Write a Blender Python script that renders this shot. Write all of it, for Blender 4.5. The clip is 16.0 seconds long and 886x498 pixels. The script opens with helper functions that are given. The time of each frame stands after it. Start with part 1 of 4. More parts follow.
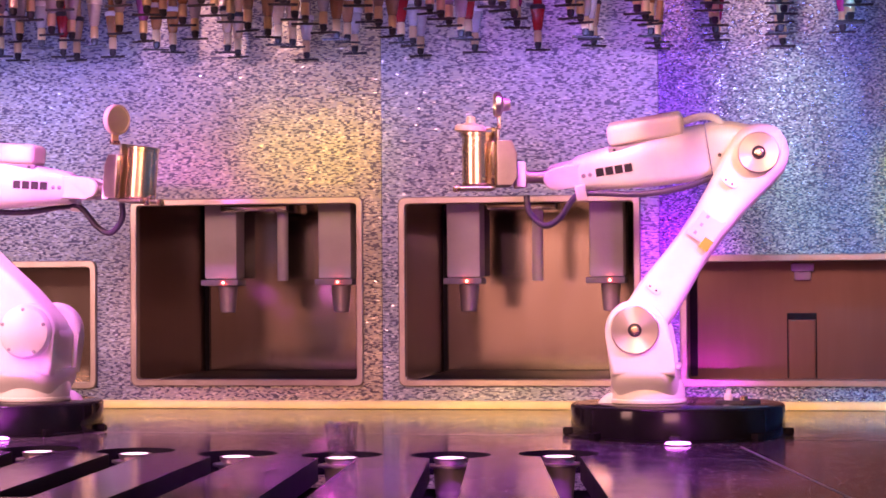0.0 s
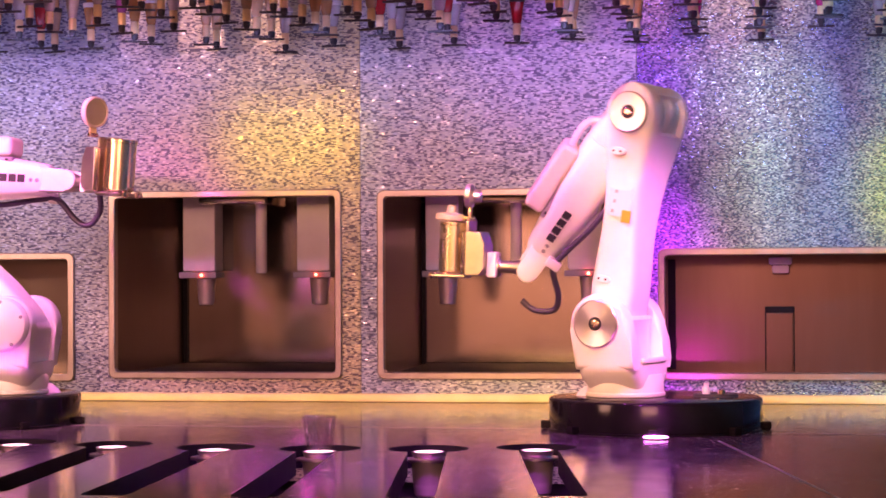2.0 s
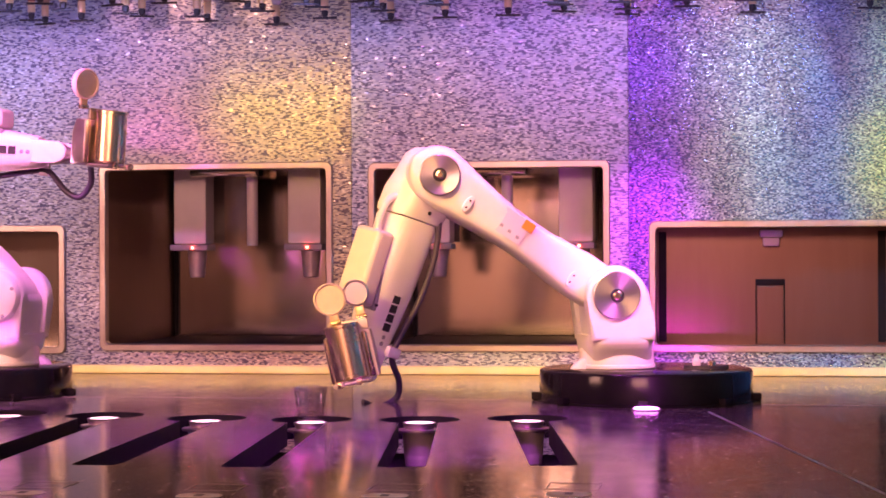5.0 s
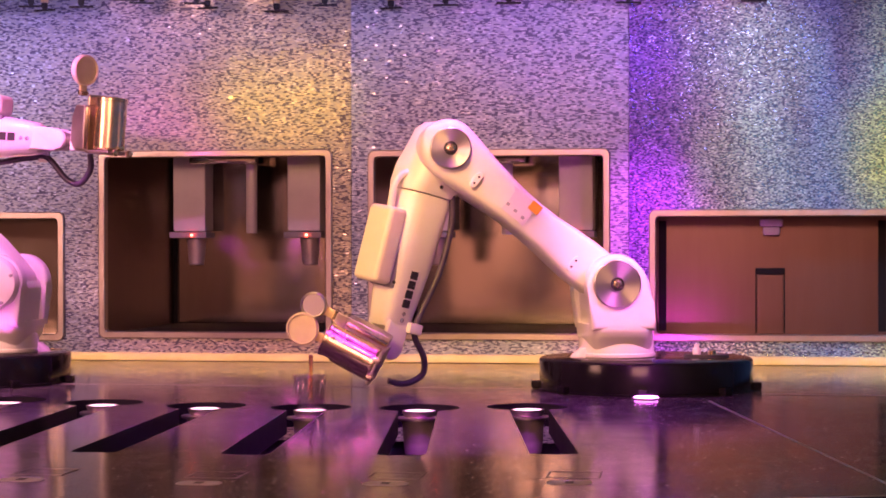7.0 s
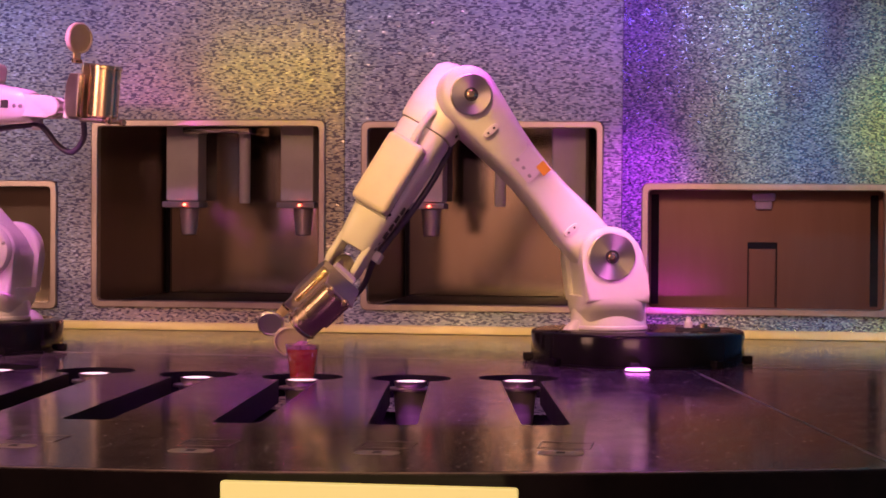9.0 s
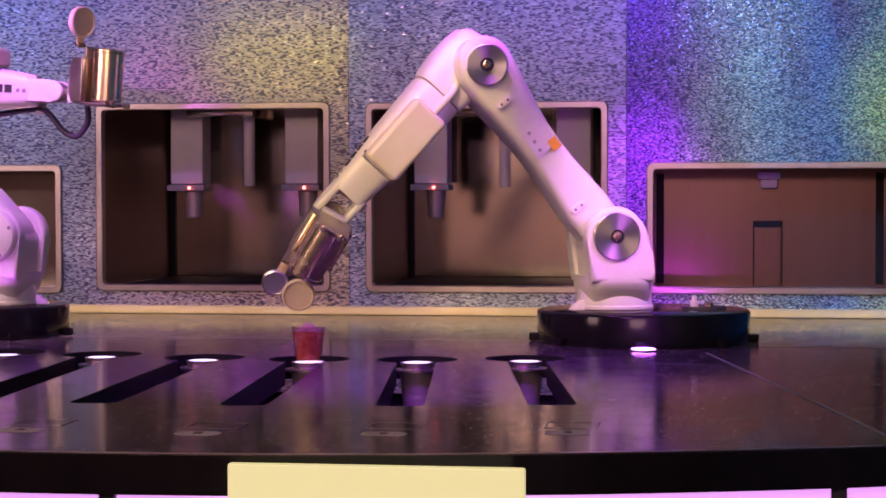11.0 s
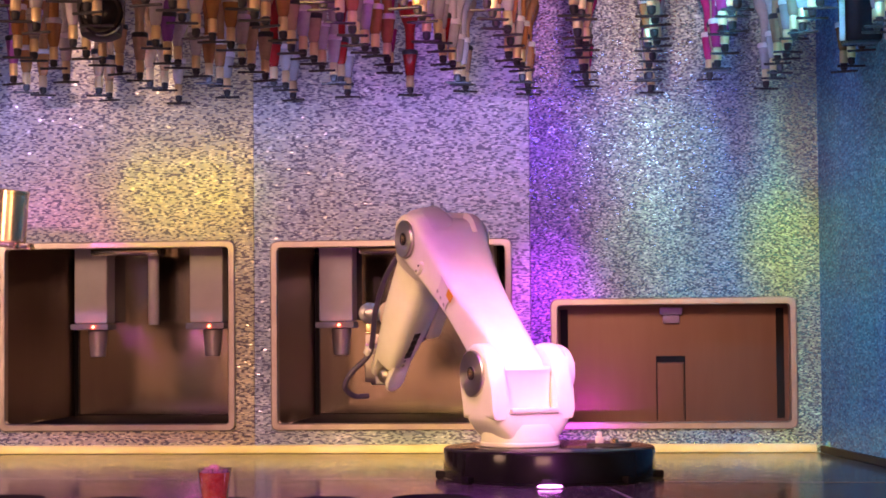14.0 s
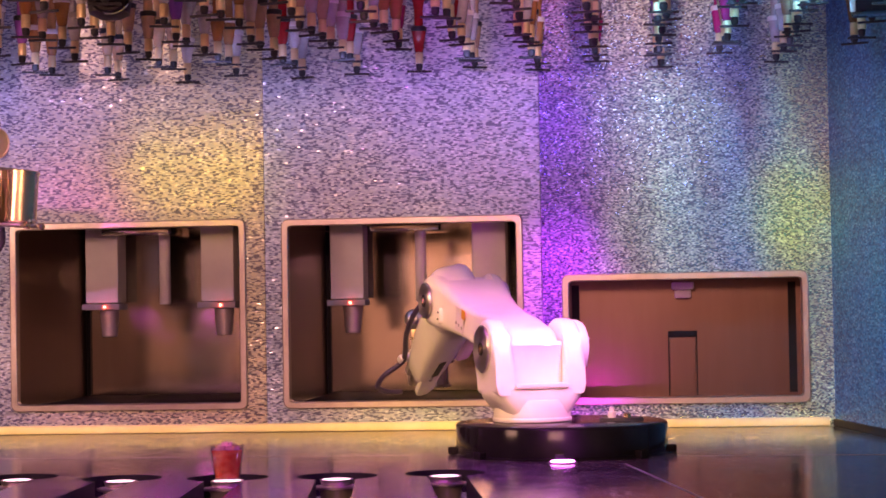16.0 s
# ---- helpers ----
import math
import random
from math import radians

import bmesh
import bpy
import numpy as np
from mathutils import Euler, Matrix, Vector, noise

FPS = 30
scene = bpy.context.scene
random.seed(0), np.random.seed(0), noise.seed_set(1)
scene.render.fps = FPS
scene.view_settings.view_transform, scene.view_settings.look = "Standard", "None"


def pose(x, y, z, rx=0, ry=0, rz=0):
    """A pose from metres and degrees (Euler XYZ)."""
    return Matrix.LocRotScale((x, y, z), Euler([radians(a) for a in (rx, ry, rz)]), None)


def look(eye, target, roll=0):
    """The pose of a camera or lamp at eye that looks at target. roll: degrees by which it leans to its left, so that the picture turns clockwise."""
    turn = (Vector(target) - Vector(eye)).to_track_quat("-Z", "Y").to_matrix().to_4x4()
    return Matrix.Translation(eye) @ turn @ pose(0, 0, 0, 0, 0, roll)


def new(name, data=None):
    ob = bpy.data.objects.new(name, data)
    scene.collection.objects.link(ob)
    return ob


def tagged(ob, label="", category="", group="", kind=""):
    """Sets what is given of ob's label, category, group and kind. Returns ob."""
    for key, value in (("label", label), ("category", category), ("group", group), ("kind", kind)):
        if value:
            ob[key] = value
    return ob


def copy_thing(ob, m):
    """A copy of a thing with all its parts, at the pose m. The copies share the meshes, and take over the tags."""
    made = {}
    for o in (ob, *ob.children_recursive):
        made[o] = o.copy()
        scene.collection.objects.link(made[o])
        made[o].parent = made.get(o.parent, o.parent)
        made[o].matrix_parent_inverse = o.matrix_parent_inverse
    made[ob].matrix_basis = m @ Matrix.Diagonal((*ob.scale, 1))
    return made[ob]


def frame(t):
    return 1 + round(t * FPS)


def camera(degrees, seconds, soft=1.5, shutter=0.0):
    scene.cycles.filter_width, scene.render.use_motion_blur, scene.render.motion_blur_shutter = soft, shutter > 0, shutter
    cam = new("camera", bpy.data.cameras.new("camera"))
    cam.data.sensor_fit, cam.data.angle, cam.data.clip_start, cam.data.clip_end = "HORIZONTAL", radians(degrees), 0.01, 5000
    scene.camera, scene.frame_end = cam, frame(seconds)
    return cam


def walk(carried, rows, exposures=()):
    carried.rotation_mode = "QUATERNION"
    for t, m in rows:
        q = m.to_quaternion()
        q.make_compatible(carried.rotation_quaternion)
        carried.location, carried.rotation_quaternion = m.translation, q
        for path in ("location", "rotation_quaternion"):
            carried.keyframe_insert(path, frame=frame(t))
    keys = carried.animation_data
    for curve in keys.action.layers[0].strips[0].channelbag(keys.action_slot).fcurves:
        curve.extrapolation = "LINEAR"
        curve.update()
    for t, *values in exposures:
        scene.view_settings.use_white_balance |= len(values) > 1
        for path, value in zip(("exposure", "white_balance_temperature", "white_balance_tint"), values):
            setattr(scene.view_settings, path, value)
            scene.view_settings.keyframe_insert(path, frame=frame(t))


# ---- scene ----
cam = camera(25.8, 16.0, soft=1.7, shutter=0.4)
EXPOSURES = [(0.0, -0.08, 6900, 58), (1.0, -0.1, 7000, 58), (2.0, -0.02, 8100, 48), (2.5, -0.02, 8700, 41), (3.0, -0.05, 8200, 46), (4.7, 0.0, 7700, 52), (7.0, -0.3, 7800, 56), (7.5, -0.52, 7900, 50), (8.5, -0.95, 7900, 36), (11.0, -0.85, 5500, 30), (12.1, -1.05, 5500, 28), (12.5, -0.85, 5900, 52), (13.0, -0.6, 6200, 54), (13.5, -0.28, 7000, 30), (14.5, -0.08, 7700, 12), (15.5, -0.23, 7500, 34), (16.0, -0.18, 7600, 35)]
PATH = [
    (0, (0.91, -2.215, 1.451), (0.59, -0.241, 1.489), -0.4),
    (0.5, (0.915, -2.214, 1.46), (0.594, -0.241, 1.492), -0.6),
    (1, (0.914, -2.203, 1.453), (0.597, -0.229, 1.484), -0.6),
    (1.5, (0.913, -2.209, 1.457), (0.609, -0.233, 1.487), -0.4),
    (2, (0.912, -2.214, 1.459), (0.613, -0.236, 1.487), -0.3),
    (2.5, (0.919, -2.21, 1.453), (0.618, -0.233, 1.482), -0.1),
    (3, (0.912, -2.219, 1.459), (0.617, -0.241, 1.486), -0.1),
    (3.5, (0.917, -2.21, 1.458), (0.622, -0.232, 1.483), -0.3),
    (4, (0.916, -2.207, 1.453), (0.622, -0.229, 1.475), -0.3),
    (4.5, (0.914, -2.218, 1.45), (0.623, -0.239, 1.46), -0.3),
    (7, (0.906, -2.208, 1.447), (0.618, -0.229, 1.438), -0.1),
    (7.5, (0.905, -2.205, 1.445), (0.616, -0.226, 1.409), 0.3),
    (8, (0.907, -2.203, 1.445), (0.62, -0.224, 1.405), 0.5),
    (8.5, (0.905, -2.212, 1.443), (0.623, -0.232, 1.406), 0.5),
    (11, (0.904, -2.21, 1.441), (0.619, -0.231, 1.385), -0.1),
    (11.5, (0.91, -2.204, 1.44), (0.625, -0.225, 1.374), -0.2),
    (12, (0.915, -2.215, 1.443), (0.632, -0.236, 1.378), -0.3),
    (12.5, (0.923, -2.174, 1.461), (0.643, -0.194, 1.489), -0.1),
    (13, (0.911, -2.199, 1.423), (0.692, -0.213, 1.517), 0.3),
    (13.5, (0.888, -2.247, 1.455), (0.707, -0.257, 1.541), 0.2),
    (14, (0.901, -2.236, 1.458), (0.716, -0.246, 1.538), -0.5),
    (14.5, (0.885, -2.235, 1.451), (0.7, -0.245, 1.53), -0.7),
    (15, (0.897, -2.234, 1.451), (0.706, -0.245, 1.525), -0.8),
    (15.5, (0.912, -2.23, 1.448), (0.713, -0.241, 1.51), -1.0),
    (16, (0.902, -2.228, 1.446), (0.705, -0.239, 1.506), -1.0),
]
walk(cam, [(t, look(eye, target, roll)) for t, eye, target, roll in PATH], EXPOSURES)

# ---------------------------------------------------------------- light
world = bpy.data.worlds.new("world")
scene.world = world
world.use_nodes = True
world.node_tree.nodes["Background"].inputs[0].default_value = (0.05, 0.03, 0.08, 1)
world.node_tree.nodes["Background"].inputs[1].default_value = 0.3


def area_lamp(name, eye, target, watts, colour, size, size_y=None):
    data = bpy.data.lights.new(name, "AREA")
    data.energy, data.color, data.size = watts, colour, size
    if size_y:
        data.shape, data.size_y = "RECTANGLE", size_y
    ob = new(name, data)
    ob.matrix_world = look(eye, target)
    return ob


def spot_lamp(name, eye, target, watts, colour, degrees, blend=0.5, radius=0.05):
    data = bpy.data.lights.new(name, "SPOT")
    data.energy, data.color, data.spot_size, data.spot_blend, data.shadow_soft_size = watts, colour, radians(degrees), blend, radius
    ob = new(name, data)
    ob.matrix_world = look(eye, target)
    return ob


# warm pinkish house light over the guests, coloured spots for the bar's stage lights, most without a fixture
area_lamp("house_light", (0.3, -2.9, 2.55), (0.2, 3.6, 1.7), 74, (1.0, 0.57, 0.40), 1.6, 0.6)
area_lamp("house_light_side", (-2.9, 0.2, 2.5), (-0.6, 3.6, 1.5), 76, (1.0, 0.60, 0.45), 1.0)
spot_lamp("key_spot", (0.1, 1.25, 2.75), (0.55, 2.93, 1.66), 265, (1.0, 0.64, 0.24), 38, 1.0)
spot_lamp("key_spot_left", (-1.5, 1.25, 2.95), (-1.05, 2.98, 1.45), 340, (1.0, 0.60, 0.48), 30, 0.8)
spot_lamp("lilac_spot", (1.42, 2.35, 2.16), (0.66, 2.97, 1.40), 140, (1.0, 0.30, 1.0), 34, 0.9, 0.06)
spot_lamp("lilac_spot_top", (0.30, 2.62, 2.17), (0.40, 2.90, 1.4), 28, (0.78, 0.10, 1.0), 95, 1.0, 0.05)
spot_lamp("lilac_spot_left", (-1.0, 2.55, 2.17), (-0.95, 2.93, 1.5), 50, (0.95, 0.25, 1.0), 80, 1.0, 0.05)
spot_lamp("yellow_spot", (-0.75, 1.1, 2.17), (-0.02, 2.85, 1.36), 150, (1.0, 0.72, 0.14), 24, 0.9, 0.05)
spot_lamp("magenta_spot_left", (-1.9, -0.5, 2.1), (-1.2, 2.95, 1.80), 170, (0.95, 0.12, 1.0), 7, 0.9, 0.08)
# two fills added to brighten the bottles, no fixture behind them
spot_lamp("bottle_fill", (-0.8, -2.0, 2.2), (-0.8, 3.2, 2.86), 760, (1.0, 0.62, 0.50), 17, 0.5)
spot_lamp("bottle_fill_right", (0.9, -2.0, 2.2), (0.8, 3.2, 2.86), 760, (1.0, 0.60, 0.54), 17, 0.5)
# fill added to brighten the dispensers in the niches
spot_lamp("niche_fill", (0.2, -1.6, 2.2), (-0.32, 4.2, 1.58), 60, (1.0, 0.42, 0.74), 15, 0.9)
spot_lamp("purple_counter_spot", (0.35, 1.62, 2.17), (0.30, 1.95, 1.05), 135, (0.55, 0.05, 1.0), 78, 1.0)
spot_lamp("purple_counter_spot_left", (-0.75, 1.62, 2.17), (-0.70, 1.95, 1.05), 80, (0.60, 0.06, 1.0), 78, 1.0)
spot_lamp("purple_bottle_spot", (0.35, 1.3, 2.05), (0.55, 3.3, 2.40), 60, (0.62, 0.06, 1.0), 40, 0.9)
spot_lamp("magenta_uplight", (0.715, 2.60, 1.075), (0.64, 3.0, 1.42), 2.6, (0.92, 0.10, 1.0), 60, 0.8, 0.02)
spot_lamp("magenta_uplight_left", (-1.083, 2.64, 1.075), (-1.10, 4.0, 1.75), 6, (0.92, 0.10, 1.0), 50, 1.0, 0.02)
spot_lamp("magenta_uplight_back", (0.74, 3.42, 1.075), (0.68, 4.0, 1.42), 5, (0.85, 0.06, 1.0), 95, 1.0, 0.02)
spot_lamp("magenta_foot_spot", (0.66, 3.45, 2.17), (0.66, 4.0, 1.42), 100, (0.85, 0.06, 1.0), 34, 1.0)
# washes hang free of any fixture, added to tint patches of the wall
spot_lamp("violet_wash", (-0.9, 0.9, 2.15), (-1.15, 4.0, 2.22), 70, (0.50, 0.20, 1.0), 16, 1.0)
spot_lamp("blue_wash", (-1.5, 3.2, 2.17), (-1.75, 4.0, 1.75), 13, (0.22, 0.40, 1.0), 80, 1.0)
area_lamp("blue_led_strip", (-0.35, 3.50, 2.185), (-0.35, 4.0, 2.08), 5.5, (0.32, 0.40, 1.0), 3.6, 0.04)
spot_lamp("violet_wash_top", (0.70, 3.35, 2.17), (0.69, 4.0, 2.02), 4, (0.42, 0.03, 1.0), 24, 1.0, 0.02)
spot_lamp("violet_wash_middle", (0.70, 3.45, 2.17), (0.68, 4.0, 1.66), 7, (0.46, 0.04, 1.0), 24, 1.0, 0.02)
area_lamp("gold_wash", (-0.50, 0.6, 2.10), (-0.54, 4.0, 1.91), 0.155, (0.95, 0.84, 0.02), 0.46, 0.26).data.spread = radians(6)
spot_lamp("teal_wash", (1.02, 3.30, 2.17), (1.02, 4.0, 2.02), 5.5, (0.45, 1.0, 0.72), 40, 1.0, 0.02)
spot_lamp("teal_wash_low", (1.00, 3.35, 2.17), (0.99, 4.0, 1.70), 7, (0.45, 1.0, 0.66), 30, 1.0, 0.02)
spot_lamp("green_wash", (1.4, 1.0, 2.15), (1.39, 4.0, 1.73), 115, (0.75, 1.0, 0.05), 8, 1.0)
# added lamp on the unseen end wall, so the niche steel mirrors brightness
area_lamp("hall_reflection_fill", (-1.0, -4.6, 3.5), (-1.0, -6.2, 1.2), 440, (1.0, 0.60, 0.46), 2.0)
area_lamp("wall_foot_strip", (0.1, 3.93, 1.087), (0.1, 3.931, 1.0), 2.4, (1.0, 0.74, 0.18), 3.2, 0.02)
area_lamp("blue_wall_light", (0.9, 1.6, 3.0), (1.75, 3.3, 1.9), 52, (0.05, 0.46, 0.90), 0.5).data.spread = radians(44)


# ---------------------------------------------------------------- materials
def material(name, colour=(0.8, 0.8, 0.8), rough=0.5, metal=0.0, **extra):
    m = bpy.data.materials.new(name)
    m.use_nodes = True
    b = m.node_tree.nodes["Principled BSDF"]
    b.inputs["Base Color"].default_value = (*colour, 1)
    b.inputs["Roughness"].default_value = rough
    b.inputs["Metallic"].default_value = metal
    for key, value in extra.items():
        b.inputs[key.replace("_", " ")].default_value = value
    return m


def node(m, kind, **values):
    n = m.node_tree.nodes.new(kind)
    for key, value in values.items():
        n.inputs[key.replace("_", " ")].default_value = value
    return n


def link(m, a, out, b, into):
    m.node_tree.links.new(a.outputs[out], b.inputs[into])


def coords(m, scale=(1, 1, 1)):
    c = node(m, "ShaderNodeTexCoord")
    p = node(m, "ShaderNodeMapping")
    p.inputs["Scale"].default_value = scale
    link(m, c, "Object", p, "Vector")
    return p


def ramp(m, stops):
    r = node(m, "ShaderNodeValToRGB")
    e = r.color_ramp.elements
    while len(e) < len(stops):
        e.new(0.5)
    for el, (at, col) in zip(e, stops):
        el.position, el.color = at, (*col, 1)
    return r


def worn(m, scale=30, fine=220, colour_a=None, colour_b=None, rough=(0.3, 0.5), bump=0.0, stretch=(1, 1, 1)):
    """Two scales of variation: blotches in colour and gloss, fine grain in relief."""
    b = m.node_tree.nodes["Principled BSDF"]
    c = coords(m, stretch)
    n = node(m, "ShaderNodeTexNoise", Scale=scale, Detail=6.0, Roughness=0.6)
    link(m, c, 0, n, "Vector")
    if colour_a:
        r = ramp(m, [(0.3, colour_a), (0.7, colour_b)])
        link(m, n, 0, r, 0)
        link(m, r, 0, b, "Base Color")
    mr = node(m, "ShaderNodeMapRange")
    mr.inputs[3].default_value, mr.inputs[4].default_value = rough
    link(m, n, 0, mr, 0)
    link(m, mr, 0, b, "Roughness")
    if bump:
        g = node(m, "ShaderNodeTexNoise", Scale=fine, Detail=3.0)
        link(m, c, 0, g, "Vector")
        bp = node(m, "ShaderNodeBump", Strength=bump, Distance=0.002)
        link(m, g, 0, bp, "Height")
        link(m, bp, 0, b, "Normal")
    return m


def mosaic(name, stops, sparkle=0.96, cell=(100, 1, 275), tilt=0.36, metal=0.2, rough=0.36, bare_rough=0.30, bands=None):
    """Small mirror-glass mosaic chips, each of its own tint and slant."""
    m = material(name, rough=rough, metal=metal, Specular_IOR_Level=0.22)
    b = m.node_tree.nodes["Principled BSDF"]
    c = coords(m, cell)
    # rows shift against one another
    sep = node(m, "ShaderNodeSeparateXYZ")
    link(m, c, 0, sep, 0)
    row = node(m, "ShaderNodeMath")
    row.operation = "FLOOR"
    link(m, sep, 2, row, 0)
    wn = node(m, "ShaderNodeTexWhiteNoise")
    wn.noise_dimensions = "1D"
    link(m, row, 0, wn, "W")
    add = node(m, "ShaderNodeMath")
    link(m, sep, 0, add, 0)
    link(m, wn, "Value", add, 1)
    comb = node(m, "ShaderNodeCombineXYZ")
    link(m, add, 0, comb, 0)
    link(m, row, 0, comb, 2)
    fl = node(m, "ShaderNodeVectorMath")
    fl.operation = "FLOOR"
    link(m, comb, 0, fl, 0)
    cellnoise = node(m, "ShaderNodeTexWhiteNoise")
    link(m, fl, 0, cellnoise, "Vector")
    r = ramp(m, stops)
    r.color_ramp.interpolation = "CONSTANT"
    link(m, cellnoise, "Value", r, 0)
    # broad drift of the chips' tint along the wall
    broad = node(m, "ShaderNodeTexNoise", Scale=1.6, Detail=2.0)
    c2 = coords(m)
    link(m, c2, 0, broad, "Vector")
    hs = node(m, "ShaderNodeHueSaturation")
    mr = node(m, "ShaderNodeMapRange")
    mr.inputs[1].default_value, mr.inputs[2].default_value = 0.3, 0.7
    mr.inputs[3].default_value, mr.inputs[4].default_value = 0.46, 0.54
    link(m, broad, 0, mr, 0)
    link(m, mr, 0, hs, "Hue")
    link(m, r, 0, hs, "Color")
    last = hs
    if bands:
        # tint multiplied onto the chips, its hue changing in bands along the wall
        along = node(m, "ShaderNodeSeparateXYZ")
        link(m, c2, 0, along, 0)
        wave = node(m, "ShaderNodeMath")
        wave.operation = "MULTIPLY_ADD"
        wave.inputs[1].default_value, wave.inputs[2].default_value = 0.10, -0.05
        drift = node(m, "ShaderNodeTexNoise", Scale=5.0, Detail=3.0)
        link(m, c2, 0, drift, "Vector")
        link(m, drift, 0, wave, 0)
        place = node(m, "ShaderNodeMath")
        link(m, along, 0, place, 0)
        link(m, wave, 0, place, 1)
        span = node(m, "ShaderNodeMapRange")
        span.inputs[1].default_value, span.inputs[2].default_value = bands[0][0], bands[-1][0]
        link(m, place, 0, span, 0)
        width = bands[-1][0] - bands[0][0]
        band_tint = ramp(m, [((x - bands[0][0]) / width, tint) for x, tint in bands])
        link(m, span, 0, band_tint, 0)
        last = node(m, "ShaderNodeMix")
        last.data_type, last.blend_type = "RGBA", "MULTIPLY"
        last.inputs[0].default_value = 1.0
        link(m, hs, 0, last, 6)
        link(m, band_tint, 0, last, 7)
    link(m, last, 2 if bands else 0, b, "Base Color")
    sub = node(m, "ShaderNodeVectorMath")
    sub.operation = "SUBTRACT"
    sub.inputs[1].default_value = (0.5, 0.5, 0.5)
    link(m, cellnoise, "Color", sub, 0)
    sc = node(m, "ShaderNodeVectorMath")
    sc.operation = "SCALE"
    sc.inputs["Scale"].default_value = tilt
    link(m, sub, 0, sc, 0)
    geo = node(m, "ShaderNodeNewGeometry")
    ad = node(m, "ShaderNodeVectorMath")
    link(m, geo, "Normal", ad, 0)
    link(m, sc, 0, ad, 1)
    nm = node(m, "ShaderNodeVectorMath")
    nm.operation = "NORMALIZE"
    link(m, ad, 0, nm, 0)
    link(m, nm, 0, b, "Normal")
    # a few chips are bare mirror
    bare = node(m, "ShaderNodeMath")
    bare.operation = "GREATER_THAN"
    bare.inputs[1].default_value = sparkle
    link(m, cellnoise, "Value", bare, 0)
    for into, low, high in (("Metallic", metal, 1.0), ("Roughness", rough, bare_rough)):
        mm = node(m, "ShaderNodeMapRange")
        mm.inputs[3].default_value, mm.inputs[4].default_value = low, high
        link(m, bare, 0, mm, 0)
        link(m, mm, 0, b, into)
    return m


def glowing(name, colour, strength):
    m = material(name, (0.8, 0.8, 0.8), 0.4)
    b = m.node_tree.nodes["Principled BSDF"]
    b.inputs["Emission Color"].default_value = (*colour, 1)
    b.inputs["Emission Strength"].default_value = strength
    return m


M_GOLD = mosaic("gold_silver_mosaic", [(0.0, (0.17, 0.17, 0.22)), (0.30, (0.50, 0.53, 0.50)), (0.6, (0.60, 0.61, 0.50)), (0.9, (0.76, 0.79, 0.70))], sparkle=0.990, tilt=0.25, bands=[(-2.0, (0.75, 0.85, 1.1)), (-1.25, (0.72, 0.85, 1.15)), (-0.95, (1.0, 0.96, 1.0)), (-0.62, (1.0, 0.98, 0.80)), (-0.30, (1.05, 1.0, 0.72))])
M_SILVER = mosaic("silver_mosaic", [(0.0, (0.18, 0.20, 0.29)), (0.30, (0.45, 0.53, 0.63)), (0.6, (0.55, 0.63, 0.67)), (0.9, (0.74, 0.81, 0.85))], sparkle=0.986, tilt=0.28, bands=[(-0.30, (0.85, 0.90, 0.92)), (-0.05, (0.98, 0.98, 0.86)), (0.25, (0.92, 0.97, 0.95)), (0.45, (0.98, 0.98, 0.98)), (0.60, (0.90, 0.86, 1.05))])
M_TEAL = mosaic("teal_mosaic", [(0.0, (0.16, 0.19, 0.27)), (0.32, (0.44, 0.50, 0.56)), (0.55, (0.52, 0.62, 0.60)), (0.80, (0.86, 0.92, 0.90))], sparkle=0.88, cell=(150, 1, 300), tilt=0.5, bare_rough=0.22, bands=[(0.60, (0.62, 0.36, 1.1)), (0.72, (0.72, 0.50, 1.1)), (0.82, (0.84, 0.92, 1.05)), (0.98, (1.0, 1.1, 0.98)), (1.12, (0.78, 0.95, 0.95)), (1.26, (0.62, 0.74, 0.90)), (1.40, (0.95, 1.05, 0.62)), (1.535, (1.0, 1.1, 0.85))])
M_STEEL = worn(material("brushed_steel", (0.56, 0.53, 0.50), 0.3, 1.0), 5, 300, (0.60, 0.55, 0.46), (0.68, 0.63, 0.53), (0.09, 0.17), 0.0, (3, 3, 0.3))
M_SPOUT = worn(material("satin_spout", (0.62, 0.54, 0.52), 0.35, 0.5), 20, 260, (0.56, 0.48, 0.47), (0.68, 0.60, 0.58), (0.28, 0.42))
# shade of the dispensers' unlit backs, put into the colour
M_REAR_SHADE = worn(material("shaded_rear_shell", (0.03, 0.026, 0.03), 0.5), 12, 200, (0.02, 0.018, 0.02), (0.04, 0.035, 0.04), (0.4, 0.6))
# dull steel of the right niche; on left niche walls it carries dark reflections
M_STEEL_DULL_SHADED = worn(material("dull_and_shaded_steel", (0.42, 0.37, 0.34), 0.4, 1.0), 5, 260, (0.18, 0.110, 0.098), (0.205, 0.128, 0.115), (0.29, 0.33), 0.0, (3, 3, 0.3))
M_FRAME = worn(material("satin_steel_frame", (0.62, 0.57, 0.54), 0.35, 1.0), 20, 300, (0.48, 0.43, 0.39), (0.58, 0.53, 0.48), (0.28, 0.45), 0.1)
M_CHROME = worn(material("satin_shaker_steel", (0.80, 0.66, 0.44), 0.25, 1.0), 20, 300, None, None, (0.20, 0.32), 0.03)
M_CAP = worn(material("turned_aluminium", (0.70, 0.67, 0.64), 0.25, 1.0), 30, 400, None, None, (0.32, 0.42), 0.0)
b_cap = M_CAP.node_tree.nodes["Principled BSDF"]
b_cap.inputs["Anisotropic"].default_value = 0.7
b_cap.inputs["Anisotropic Rotation"].default_value = 0.25
tangent = node(M_CAP, "ShaderNodeTangent")
tangent.direction_type, tangent.axis = "RADIAL", "Y"
link(M_CAP, tangent, 0, b_cap, "Tangent")
